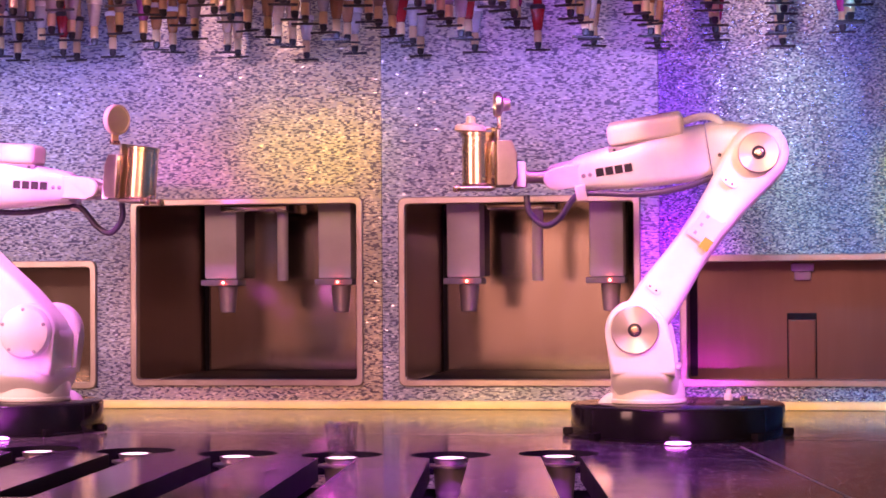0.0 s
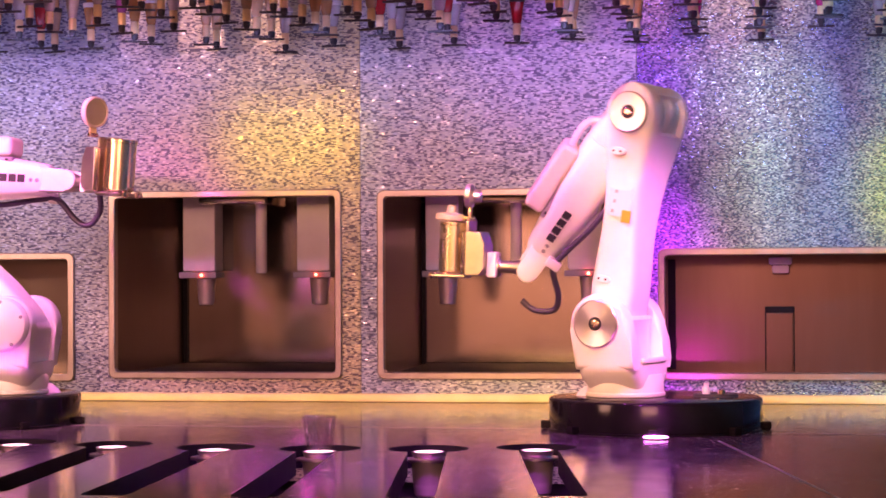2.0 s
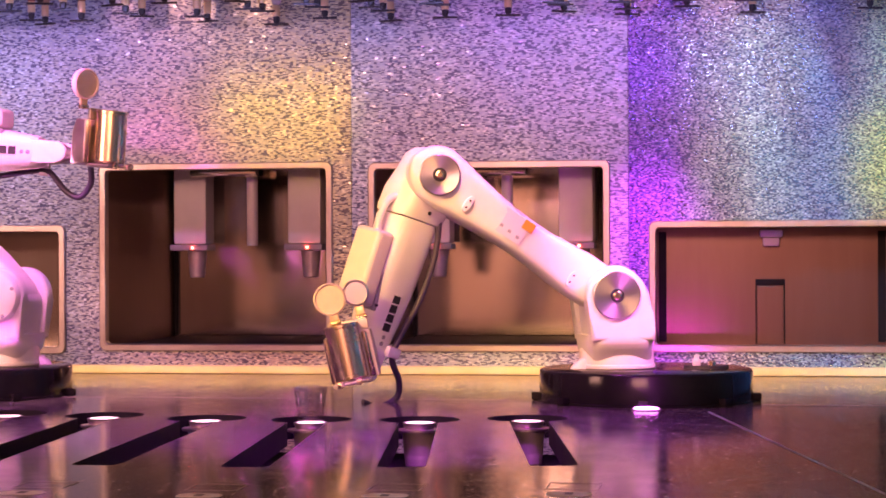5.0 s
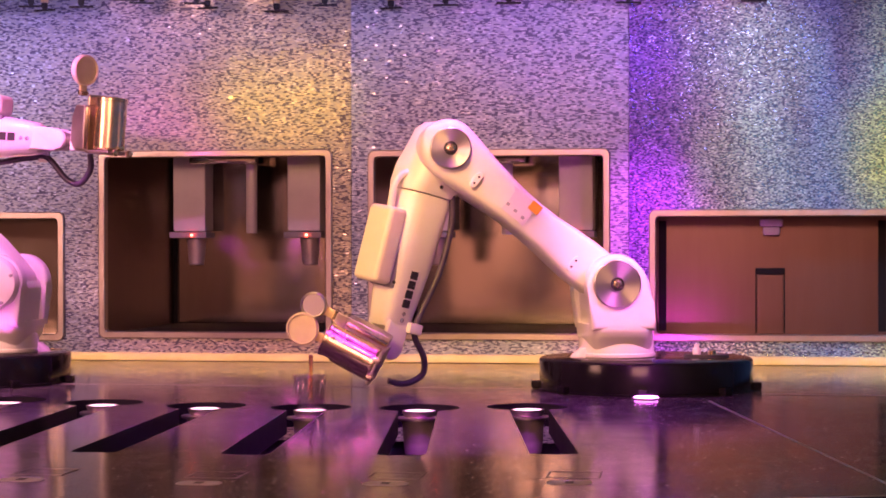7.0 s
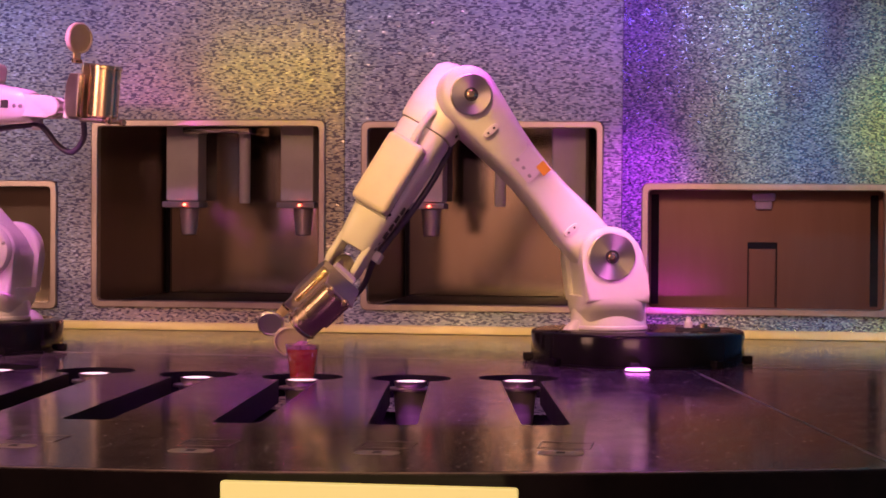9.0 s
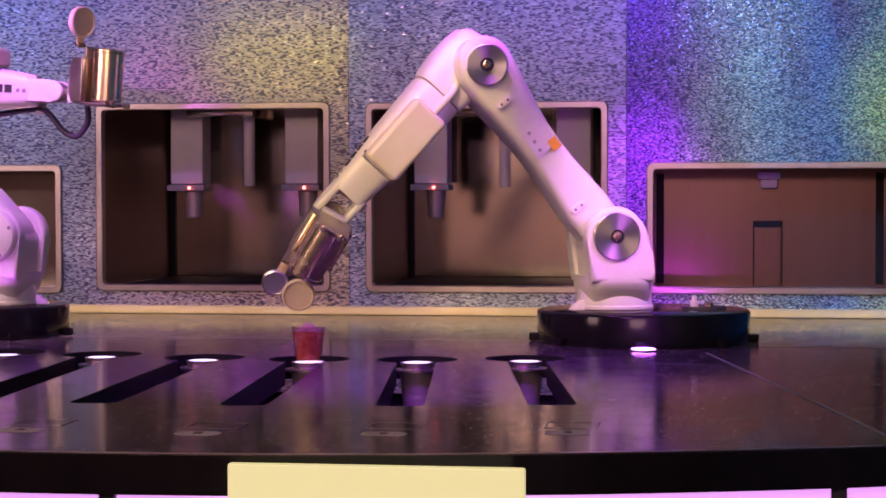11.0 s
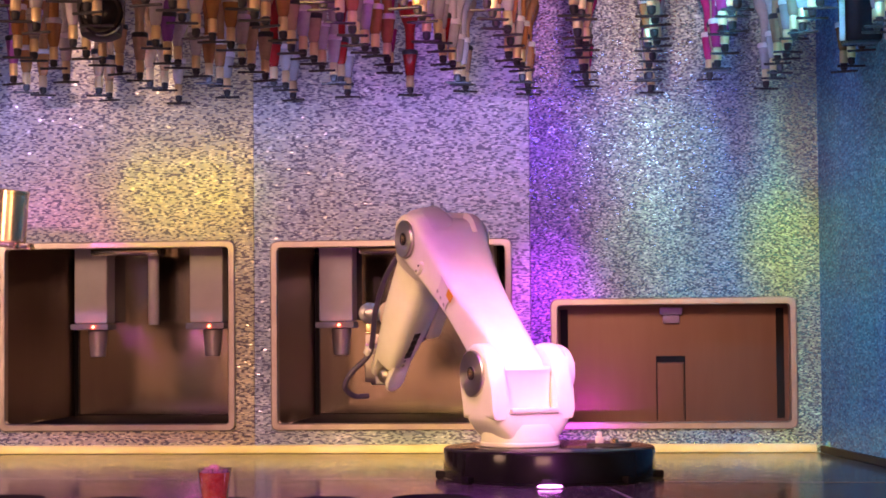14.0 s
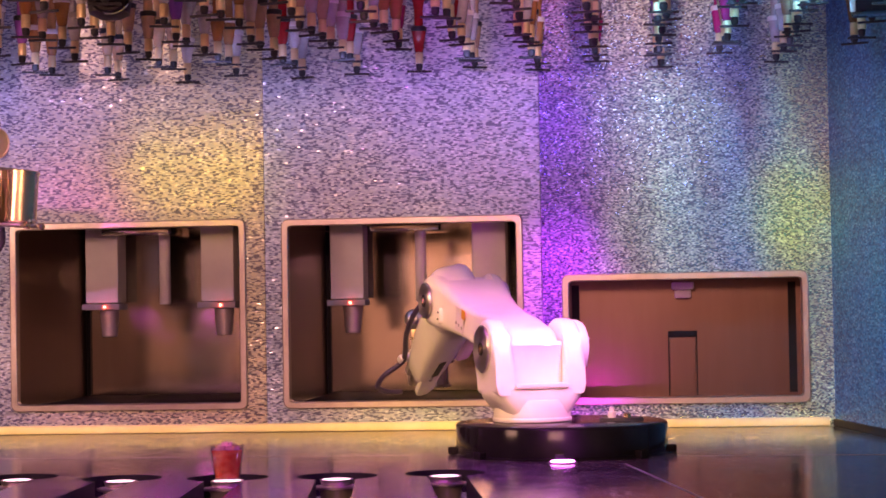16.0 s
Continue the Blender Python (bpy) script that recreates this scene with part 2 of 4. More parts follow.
M_BRASS = worn(material("brass", (0.94, 0.74, 0.40), 0.3, 0.55), 40, 300, None, None, (0.25, 0.4))
M_VALVE = worn(material("cream_plastic", (0.80, 0.74, 0.60), 0.45), 14, 300, (0.77, 0.71, 0.57), (0.83, 0.77, 0.64), (0.4, 0.55))
M_LID = worn(material("pale_lid", (0.74, 0.62, 0.50), 0.4), 30, 300, (0.68, 0.54, 0.44), (0.76, 0.63, 0.52), (0.32, 0.46))
M_WHITE = worn(material("white_enamel", (0.82, 0.79, 0.77), 0.32, Coat_Weight=0.3), 14, 400, (0.80, 0.77, 0.74), (0.85, 0.83, 0.81), (0.28, 0.40), 0.04)
M_PLASTIC = worn(material("white_plastic", (0.80, 0.78, 0.77), 0.45), 14, 300, (0.70, 0.68, 0.68), (0.78, 0.76, 0.76), (0.4, 0.55))
M_GREY = worn(material("grey_plastic", (0.30, 0.29, 0.32), 0.45), 14, 300, (0.27, 0.26, 0.29), (0.34, 0.33, 0.36), (0.4, 0.55))
M_BLACK = worn(material("gloss_black", (0.012, 0.011, 0.014), 0.12, Specular_IOR_Level=0.18), 10, 300, (0.008, 0.007, 0.009), (0.014, 0.012, 0.015), (0.08, 0.18))
M_RUBBER = worn(material("black_rubber", (0.02, 0.02, 0.022), 0.55), 20, 300, (0.015, 0.015, 0.018), (0.03, 0.03, 0.034), (0.5, 0.65))
M_HOSE = worn(material("dark_violet_hose", (0.05, 0.035, 0.09), 0.35), 30, 300, (0.04, 0.03, 0.08), (0.07, 0.05, 0.11), (0.3, 0.45))
M_INK = material("black_ink", (0.02, 0.02, 0.025), 0.5)
M_LABEL = material("paper_label", (0.72, 0.66, 0.72), 0.6)
M_ORANGE = material("orange_label", (0.75, 0.36, 0.03), 0.55)
M_CREAM = worn(material("cream_skirting", (0.72, 0.62, 0.40), 0.35), 9, 200, (0.66, 0.56, 0.34), (0.76, 0.67, 0.46), (0.3, 0.5), 0.05)
M_BOARD = glowing("backlit_cream_board", (1.0, 0.92, 0.24), 1.15)
M_BLUE = mosaic("blue_mosaic", [(0.0, (0.03, 0.12, 0.28)), (0.34, (0.05, 0.22, 0.44)), (0.68, (0.09, 0.32, 0.54)), (0.93, (0.20, 0.46, 0.66))], sparkle=0.995, cell=(420, 1, 200), tilt=0.2)
M_DARK = worn(material("dark_room_paint", (0.05, 0.045, 0.055), 0.8), 3, 100, (0.04, 0.036, 0.045), (0.06, 0.055, 0.066), (0.7, 0.9))
# warm tone made up for the wall that the niche steel mirrors
M_HALL_REFLECTION = worn(material("hall_reflection_tone", (0.45, 0.33, 0.27), 0.7), 3, 90, (0.38, 0.27, 0.22), (0.50, 0.37, 0.30), (0.6, 0.8))
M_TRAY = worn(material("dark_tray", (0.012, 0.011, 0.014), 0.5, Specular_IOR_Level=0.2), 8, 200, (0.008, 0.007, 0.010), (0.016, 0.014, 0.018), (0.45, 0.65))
M_SEAM = worn(material("pale_joint", (0.26, 0.23, 0.24), 0.5), 40, 300, (0.16, 0.14, 0.15), (0.32, 0.29, 0.30), (0.4, 0.6))
M_BADGE = worn(material("etched_badge", (0.42, 0.38, 0.42), 0.5), 60, 300, (0.44, 0.43, 0.40), (0.60, 0.58, 0.54), (0.4, 0.6))
M_RING = glowing("lit_ring", (1.0, 0.72, 0.92), 3.0)
M_MAGENTA_LENS = glowing("magenta_lens", (0.78, 0.16, 1.0), 26.0)
M_RED_LED = glowing("red_led", (1.0, 0.10, 0.05), 30.0)
M_PINK_PANEL = glowing("pink_acrylic", (1.0, 0.42, 0.85), 1.6)
M_CUP = material("clear_plastic", (1.0, 0.99, 0.99), 0.04, Transmission_Weight=1.0, IOR=1.12)
nt = M_CUP.node_tree
see, gloss, mix = nt.nodes.new("ShaderNodeBsdfTransparent"), nt.nodes.new("ShaderNodeBsdfGlossy"), nt.nodes.new("ShaderNodeMixShader")
see.inputs[0].default_value = (0.93, 0.91, 0.92, 1)
gloss.inputs["Roughness"].default_value = 0.08
mix.inputs[0].default_value = 0.17
nt.links.new(see.outputs[0], mix.inputs[1])
nt.links.new(gloss.outputs[0], mix.inputs[2])
nt.links.new(mix.outputs[0], nt.nodes["Material Output"].inputs[0])
M_DRINK = worn(material("red_drink", (0.55, 0.10, 0.05), 0.15, Transmission_Weight=0.1), 70, 200, (0.74, 0.05, 0.01), (0.95, 0.34, 0.12), (0.1, 0.25))
M_ICE = material("crushed_ice", (0.90, 0.60, 0.52), 0.12, Transmission_Weight=0.5, IOR=1.3)
M_STREAM = material("pouring_drink", (0.75, 0.42, 0.22), 0.05, Transmission_Weight=0.8, IOR=1.33)


def counter_material():
    m = material("polished_dark_stone", (0.03, 0.027, 0.033), 0.2, Specular_IOR_Level=0.03)
    b = m.node_tree.nodes["Principled BSDF"]
    c = coords(m)
    n = node(m, "ShaderNodeTexNoise", Scale=3.4, Detail=10.0, Roughness=0.66, Distortion=1.8)
    link(m, c, 0, n, "Vector")
    r = ramp(m, [(0.0, (0.020, 0.018, 0.021)), (0.47, (0.032, 0.029, 0.033)), (0.5, (0.13, 0.12, 0.12)), (0.53, (0.030, 0.027, 0.031)), (1.0, (0.048, 0.044, 0.049))])
    link(m, n, 0, r, 0)
    dust = node(m, "ShaderNodeTexNoise", Scale=130.0, Detail=4.0, Roughness=0.7)
    link(m, c, 0, dust, "Vector")
    wipe = coords(m, (3, 16, 3))
    smear = node(m, "ShaderNodeTexNoise", Scale=5.0, Detail=7.0, Roughness=0.7)
    link(m, wipe, 0, smear, "Vector")
    dr = ramp(m, [(0.62, (0, 0, 0)), (0.70, (0.06, 0.055, 0.055))])
    link(m, dust, 0, dr, 0)
    sr = ramp(m, [(0.46, (0, 0, 0)), (0.76, (0.055, 0.050, 0.052))])
    link(m, smear, 0, sr, 0)
    speck = node(m, "ShaderNodeTexVoronoi", Scale=210.0)
    link(m, c, 0, speck, "Vector")
    pr = ramp(m, [(0.0, (0.26, 0.24, 0.24)), (0.06, (0.16, 0.15, 0.15)), (0.10, (0, 0, 0))])
    link(m, speck, "Distance", pr, 0)
    scratch = coords(m, (70, 50, 50))
    sn = node(m, "ShaderNodeTexNoise", Scale=6.0, Detail=8.0, Roughness=0.8)
    link(m, scratch, 0, sn, "Vector")
    tr = ramp(m, [(0.54, (0, 0, 0)), (0.74, (0.06, 0.055, 0.052))])
    link(m, sn, 0, tr, 0)
    grit = node(m, "ShaderNodeTexVoronoi", Scale=34.0)
    link(m, c, 0, grit, "Vector")
    gr = ramp(m, [(0.0, (0.50, 0.47, 0.47)), (0.09, (0.36, 0.34, 0.34)), (0.13, (0, 0, 0))])
    link(m, grit, "Distance", gr, 0)
    thin = coords(m, (5, 1.4, 1))
    hair = node(m, "ShaderNodeTexNoise", Scale=9.0, Detail=9.0, Roughness=0.72, Distortion=2.4)
    link(m, thin, 0, hair, "Vector")
    hr = ramp(m, [(0.488, (0, 0, 0)), (0.5, (0.22, 0.20, 0.20)), (0.512, (0, 0, 0))])
    link(m, hair, 0, hr, 0)
    last = r
    for extra in (dr, sr, pr, tr, gr, hr):
        mx = node(m, "ShaderNodeMix")
        mx.data_type, mx.blend_type = "RGBA", "ADD"
        mx.inputs[0].default_value = 1.0
        link(m, last, 2 if last.type == "MIX" else 0, mx, 6)
        link(m, extra, 0, mx, 7)
        last = mx
    link(m, last, 2, b, "Base Color")
    n2 = node(m, "ShaderNodeTexNoise", Scale=14.0, Detail=5.0)
    link(m, c, 0, n2, "Vector")
    mr = node(m, "ShaderNodeMapRange")
    mr.inputs[3].default_value, mr.inputs[4].default_value = 0.06, 0.20
    link(m, n2, 0, mr, 0)
    link(m, mr, 0, b, "Roughness")
    return m


M_COUNTER = counter_material()


def liquid_material(name, colour):
    m = material(name, colour, 0.06, Transmission_Weight=0.55, IOR=1.3)
    return worn(m, 24, 200, tuple(v * 0.75 for v in colour), tuple(min(1, v * 1.15) for v in colour), (0.04, 0.12))


# ---------------------------------------------------------------- mesh helpers
FLAT_SIDED = {"valve_box", "valve_base", "column_shell", "hatch", "hatch_slot", "sensor", "sensor_nose", "bracket", "back_plate", "base_plate", "gripper_cover", "ear", "core", "panel", "rear_shell", "foot"}


def part(name, bm, mat, parent=None, label="", smooth=True, at=None):
    me = bpy.data.meshes.new(name)
    bmesh.ops.recalc_face_normals(bm, faces=bm.faces)
    bm.to_mesh(me)
    bm.free()
    for m in (mat if isinstance(mat, (list, tuple)) else [mat]):
        me.materials.append(m)
    if smooth:
        me.shade_smooth()
        me.set_sharp_from_angle(angle=radians(38))
    ob = new(name, me)
    if name in FLAT_SIDED:
        even = ob.modifiers.new("even_normals", "WEIGHTED_NORMAL")
        even.keep_sharp = True
    if parent:
        ob.parent = parent
    if at is not None:
        ob.matrix_basis = at
    if label:
        ob["label"] = label
    return ob


def empty(name, m, label, category, group="", kind=""):
    ob = new(name)
    ob.empty_display_size = 0.05
    ob.matrix_basis = m
    return tagged(ob, label, category, group, kind)


def box(bm, x0, x1, y0, y1, z0, z1, bevel=0.0, seg=2):
    made = bmesh.ops.create_cube(bm, size=1.0, matrix=Matrix.Translation(((x0 + x1) / 2, (y0 + y1) / 2, (z0 + z1) / 2)) @ Matrix.Diagonal((x1 - x0, y1 - y0, z1 - z0, 1)))
    if bevel:
        edges = {e for v in made["verts"] for e in v.link_edges}
        bmesh.ops.bevel(bm, geom=list(edges), offset=bevel, segments=seg, affect="EDGES", profile=0.5)
    return bm


def boxed(*args, **kw):
    return box(bmesh.new(), *args, **kw)


AXES = {"x": Matrix.Rotation(radians(90), 4, "Y"), "y": Matrix.Rotation(radians(-90), 4, "X"), "z": Matrix.Identity(4)}


def turned(bm, profile, n=32, axis="z", at=(0, 0, 0)):
    """A lathe: profile rows of (radius, height) about an axis through at."""
    m = Matrix.Translation(at) @ AXES[axis]
    rings = []
    for r, h in profile:
        rings.append([bm.verts.new(m @ Vector((max(r, 1e-4) * math.cos(2 * math.pi * k / n), max(r, 1e-4) * math.sin(2 * math.pi * k / n), h))) for k in range(n)])
    for a, b in zip(rings, rings[1:]):
        for k in range(n):
            bm.faces.new((a[k], a[(k + 1) % n], b[(k + 1) % n], b[k]))
    bm.faces.new(rings[0][::-1])
    bm.faces.new(rings[-1])
    return bm


def loft(bm, rows, axis="z", p=4.0, n=36):
    """A rounded solid through sections (height, centre a, centre b, half a, half b); p squares the section."""
    rings = []
    for h, ca, cb, ha, hb in rows:
        ring = []
        for k in range(n):
            t = 2 * math.pi * k / n
            c, s = math.cos(t), math.sin(t)
            a = ca + ha * math.copysign(abs(c) ** (2 / p), c)
            b = cb + hb * math.copysign(abs(s) ** (2 / p), s)
            ring.append(bm.verts.new((a, b, h) if axis == "z" else (h, a, b) if axis == "x" else (b, h, a)))
        rings.append(ring)
    for a, b in zip(rings, rings[1:]):
        for k in range(n):
            bm.faces.new((a[k], a[(k + 1) % n], b[(k + 1) % n], b[k]))
    bm.faces.new(rings[0][::-1])
    bm.faces.new(rings[-1])
    return bm


def hull(points):
    pts = sorted(set(points))
    def half(seq):
        out = []
        for q in seq:
            while len(out) > 1 and (out[-1][0] - out[-2][0]) * (q[1] - out[-2][1]) - (out[-1][1] - out[-2][1]) * (q[0] - out[-2][0]) <= 0:
                out.pop()
            out.append(q)
        return out[:-1]
    return half(pts) + half(pts[::-1])


def circle(cx, cz, r, n=28):
    return [(cx + r * math.cos(2 * math.pi * k / n), cz + r * math.sin(2 * math.pi * k / n)) for k in range(n)]


def slab(bm, outline, y0, y1, bevel=0.008):
    """An outline in the x-z plane given thickness along y, with rounded rims."""
    a = [bm.verts.new((x, y0, z)) for x, z in outline]
    b = [bm.verts.new((x, y1, z)) for x, z in outline]
    n = len(a)
    fa, fb = bm.faces.new(a), bm.faces.new(b[::-1])
    for k in range(n):
        bm.faces.new((a[k], b[k], b[(k + 1) % n], a[(k + 1) % n]))
    if bevel:
        bmesh.ops.bevel(bm, geom=list(fa.edges) + list(fb.edges), offset=bevel, segments=3, affect="EDGES", profile=0.5)
    return bm


def tube(bm, points, r, n=10):
    """A round hose through points, smoothed."""
    pts = [Vector(q) for q in points]
    fine = []
    for i in range(len(pts) - 1):
        p0, p1, p2, p3 = pts[max(i - 1, 0)], pts[i], pts[i + 1], pts[min(i + 2, len(pts) - 1)]
        for s in range(6):
            t = s / 6
            fine.append(0.5 * (2 * p1 + (p2 - p0) * t + (2 * p0 - 5 * p1 + 4 * p2 - p3) * t * t + (3 * p1 - p0 - 3 * p2 + p3) * t ** 3))
    fine.append(pts[-1])
    rings, side = [], Vector((0, 1, 0.01)).normalized()
    for i, q in enumerate(fine):
        d = (fine[min(i + 1, len(fine) - 1)] - fine[max(i - 1, 0)]).normalized()
        side = (side - d * side.dot(d)).normalized()
        up = d.cross(side)
        rings.append([bm.verts.new(q + r * (side * math.cos(2 * math.pi * k / n) + up * math.sin(2 * math.pi * k / n))) for k in range(n)])
    for a, b in zip(rings, rings[1:]):
        for k in range(n):
            bm.faces.new((a[k], a[(k + 1) % n], b[(k + 1) % n], b[k]))
    bm.faces.new(rings[0][::-1])
    bm.faces.new(rings[-1])
    return bm


def rounded_rect(x0, x1, z0, z1, r, n=5):
    out = []
    for cx, cz, a in ((x1 - r, z1 - r, 0), (x0 + r, z1 - r, 90), (x0 + r, z0 + r, 180), (x1 - r, z0 + r, 270)):
        out += [(cx + r * math.cos(radians(a + 90 * k / n)), cz + r * math.sin(radians(a + 90 * k / n))) for k in range(n + 1)]
    return out


# ---------------------------------------------------------------- room
WALL_Y, TOP = 4.0, 1.05
part("floor", boxed(-7, 7, -7, 6, -0.1, 0), M_DARK)
tagged(bpy.data.objects["floor"], "dark floor of the bar room", "floor", kind="structure")
tagged(part("ceiling", boxed(-7, 7, -7, 6, 3.6, 3.7), M_DARK), "dark ceiling over the bar", "ceiling", kind="structure")
for nm, dims in (("wall_west", (-7.1, -7, -7, 6, 0, 3.6)), ("wall_east", (7, 7.1, -7, 6, 0, 3.6)), ("wall_south", (-7, 7, -7.1, -7, 0, 3.6)), ("wall_far_north", (-7, 7, 6, 6.1, 0, 3.6))):
    # the south wall is out of view, lightened for reflections in the steel
    south = nm == "wall_south"
    tagged(part(nm, boxed(*dims), M_HALL_REFLECTION if south else M_DARK), "unseen end wall, toned warm to be mirrored in the steel" if south else "dark painted room wall", "wall", kind="structure")

# niches: x0, x1, z0, z1, depth
NICHES = [(-2.05, -1.277, 1.118, 1.540, 0.42), (-1.150, -0.366, 1.128, 1.742, 0.86), (-0.240, 0.540, 1.128, 1.737, 0.86), (0.671, 1.445, 1.128, 1.540, 0.22)]


def wall_strip(name, x0, x1, mat, label):
    """A stretch of the mosaic wall, with the niches that lie in it cut out."""
    bm = bmesh.new()
    xs = sorted({x0, x1, *[v for n in NICHES for v in n[:2] if x0 < v < x1]})
    for a, b in zip(xs, xs[1:]):
        hit = [n for n in NICHES if n[0] <= a + 1e-6 and n[1] >= b - 1e-6]
        spans = [(0.6, 3.6)] if not hit else [(0.6, hit[0][2]), (hit[0][3], 3.6)]
        for z0, z1 in spans:
            box(bm, a, b, WALL_Y, WALL_Y + 0.08, z0, z1)
    bmesh.ops.remove_doubles(bm, verts=bm.verts, dist=1e-5)
    return tagged(part(name, bm, mat, smooth=False), label, "wall", kind="structure")


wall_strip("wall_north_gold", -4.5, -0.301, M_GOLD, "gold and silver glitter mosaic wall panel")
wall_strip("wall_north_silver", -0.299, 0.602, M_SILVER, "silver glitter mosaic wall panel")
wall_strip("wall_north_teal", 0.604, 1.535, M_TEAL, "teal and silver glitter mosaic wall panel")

bm = bmesh.new()
d = Vector((0.178, -0.984, 0))
s = Vector((0.984, 0.178, 0))
corner = Vector((1.522, 4.01, 0))
quad = [corner, corner + d * 6, corner + d * 6 + s * 0.15, corner + s * 0.15]
lo = [bm.verts.new(q + Vector((0, 0, 0.0))) for q in quad]
hi = [bm.verts.new(q + Vector((0, 0, 3.6))) for q in quad]
bm.faces.new(lo[::-1]), bm.faces.new(hi)
for k in range(4):
    bm.faces.new((lo[k], lo[(k + 1) % 4], hi[(k + 1) % 4], hi[k]))
blue_wall = tagged(part("wall_blue", bm, M_BLUE, smooth=False), "blue glitter mosaic side wall", "wall", kind="structure")
bm = bmesh.new()
quad = [corner + d * 0.03 - s * 0.012, corner + d * 6 - s * 0.012, corner + d * 6 - s * 0.001, corner + d * 0.03 - s * 0.001]
lo = [bm.verts.new(q + Vector((0, 0, TOP + 0.001))) for q in quad]
hi = [bm.verts.new(q + Vector((0, 0, TOP + 0.022))) for q in quad]
bm.faces.new(lo[::-1]), bm.faces.new(hi)
for k in range(4):
    bm.faces.new((lo[k], lo[(k + 1) % 4], hi[(k + 1) % 4], hi[k]))
tagged(part("baseboard_blue", bm, M_TRAY, smooth=False), "dark base trim along the blue wall", "baseboard", kind="structure")

bm = boxed(-4.5, 1.505, WALL_Y - 0.022, WALL_Y - 0.001, TOP + 0.001, TOP + 0.028, bevel=0.003)
tagged(part("baseboard", bm, M_CREAM), "cream skirting strip lit from above along the counter", "baseboard", kind="structure")

# ---------------------------------------------------------------- counter
HOLES = [(-0.866, 2.41, -0.78, 1.60), (-0.604, 2.375, -0.520, 1.33), (-0.331, 2.318, -0.270, 1.29), (-0.070, 2.306, 0.022, 1.288), (0.189, 2.322, 0.314, 1.315), (0.440, 2.384, 0.595, 1.366)]
HOLE_R, SLOT_W = 0.0965, 0.046
ARC = (-0.12, 4.17, 3.56)


def keyhole(cx, cy, nx, ny):
    """A round cup well with a narrower slot that runs towards the guests and ends square with rounded corners."""
    a = Vector((nx - cx, ny - cy))
    length = a.length
    a.normalize()
    side = Vector((-a.y, a.x))
    open_at = math.asin(SLOT_W / HOLE_R)
    pts = []
    n = 30
    for k in range(n + 1):
        t = open_at + (2 * math.pi - 2 * open_at) * k / n
        pts.append(Vector((cx, cy)) + HOLE_R * (a * math.cos(t) + side * math.sin(t)))
    end = Vector((cx, cy)) + a * length
    for u, v in ((0.02, -1), (0.006, -0.87), (0, -0.6), (0, 0.6), (0.006, 0.87), (0.02, 1)):
        pts.append(end - a * u + side * SLOT_W * v)
    return pts


def counter_top():
    cx, cy, r = ARC
    bm = bmesh.new()
    rim = []
    for k in range(61):
        x = -4.4 + 5.9 * k / 60 + 1.0 * (k / 60) ** 2
        x = min(x, 2.35)
        y = cy - math.sqrt(max(r * r - (x - cx) ** 2, 0.01)) if abs(x - cx) < 3.0 else cy - math.sqrt(r * r - 9.0)
        rim.append((x, y))
    outer = rim + [(1.58, 3.999), (-4.4, 3.999)]
    loops = [outer] + [[(q.x, q.y) for q in keyhole(*h)] for h in HOLES]
    edges = []
    for loop in loops:
        vs = [bm.verts.new((x, y, TOP)) for x, y in loop]
        edges += [bm.edges.new((vs[k], vs[(k + 1) % len(vs)])) for k in range(len(vs))]
    bmesh.ops.triangle_fill(bm, edges=edges, use_beauty=True, use_dissolve=False)
    bmesh.ops.recalc_face_normals(bm, faces=bm.faces)
    faces = list(bm.faces)
    ext = bmesh.ops.extrude_face_region(bm, geom=faces)
    bmesh.ops.translate(bm, verts=[v for v in ext["geom"] if isinstance(v, bmesh.types.BMVert)], vec=(0, 0, -0.055))
    bm.normal_update()
    for face in bm.faces:
        face.material_index = 0 if abs(face.normal.z) > 0.5 else 1
    return bm, rim


bm, RIM = counter_top()
counter = tagged(part("counter", bm, [M_COUNTER, M_TRAY], smooth=False), "polished dark stone bar counter with keyhole cup slots", "counter", kind="structure")


def ribbon(points, width, z, thick):
    """A thin band laid along points on the counter."""
    bm = bmesh.new()
    rows = []
    for i, q in enumerate(points):
        a, b = Vector(points[max(i - 1, 0)]), Vector(points[min(i + 1, len(points) - 1)])
        d = (b - a).normalized()
        sd = Vector((-d.y, d.x)) * width / 2
        rows.append([bm.verts.new((q[0] + e * sd.x, q[1] + e * sd.y, z + h)) for e, h in ((1, 0), (1, thick), (-1, thick), (-1, 0))])
    for a, b in zip(rows, rows[1:]):
        for k in range(4):
            bm.faces.new((a[k], a[(k + 1) % 4], b[(k + 1) % 4], b[k]))
    bm.faces.new(rows[0]), bm.faces.new(rows[-1][::-1])
    return bm


for pts, w in (([(0.868, 2.595), (1.18, 0.93)], 0.006), ([(1.0, 2.83), (1.70, 2.80)], 0.007), ([(-3.5, 3.0), (0.40, 2.93)], 0.006)):
    part("joint", ribbon(pts, w, TOP + 0.0002, 0.0008), M_SEAM, counter, smooth=False)
part("edge_trim", ribbon([(x, y + 0.004) for x, y in RIM], 0.006, TOP + 0.0002, 0.001), M_FRAME, counter, "bright worn front edge", smooth=False)

# the well under the slots
bm = boxed(-1.6, 0.9, 1.0, 2.6, 0.935, 0.94)
tagged(part("slot_tray", bm, M_TRAY), "dark tray under the cup slots", "tray", kind="structure")

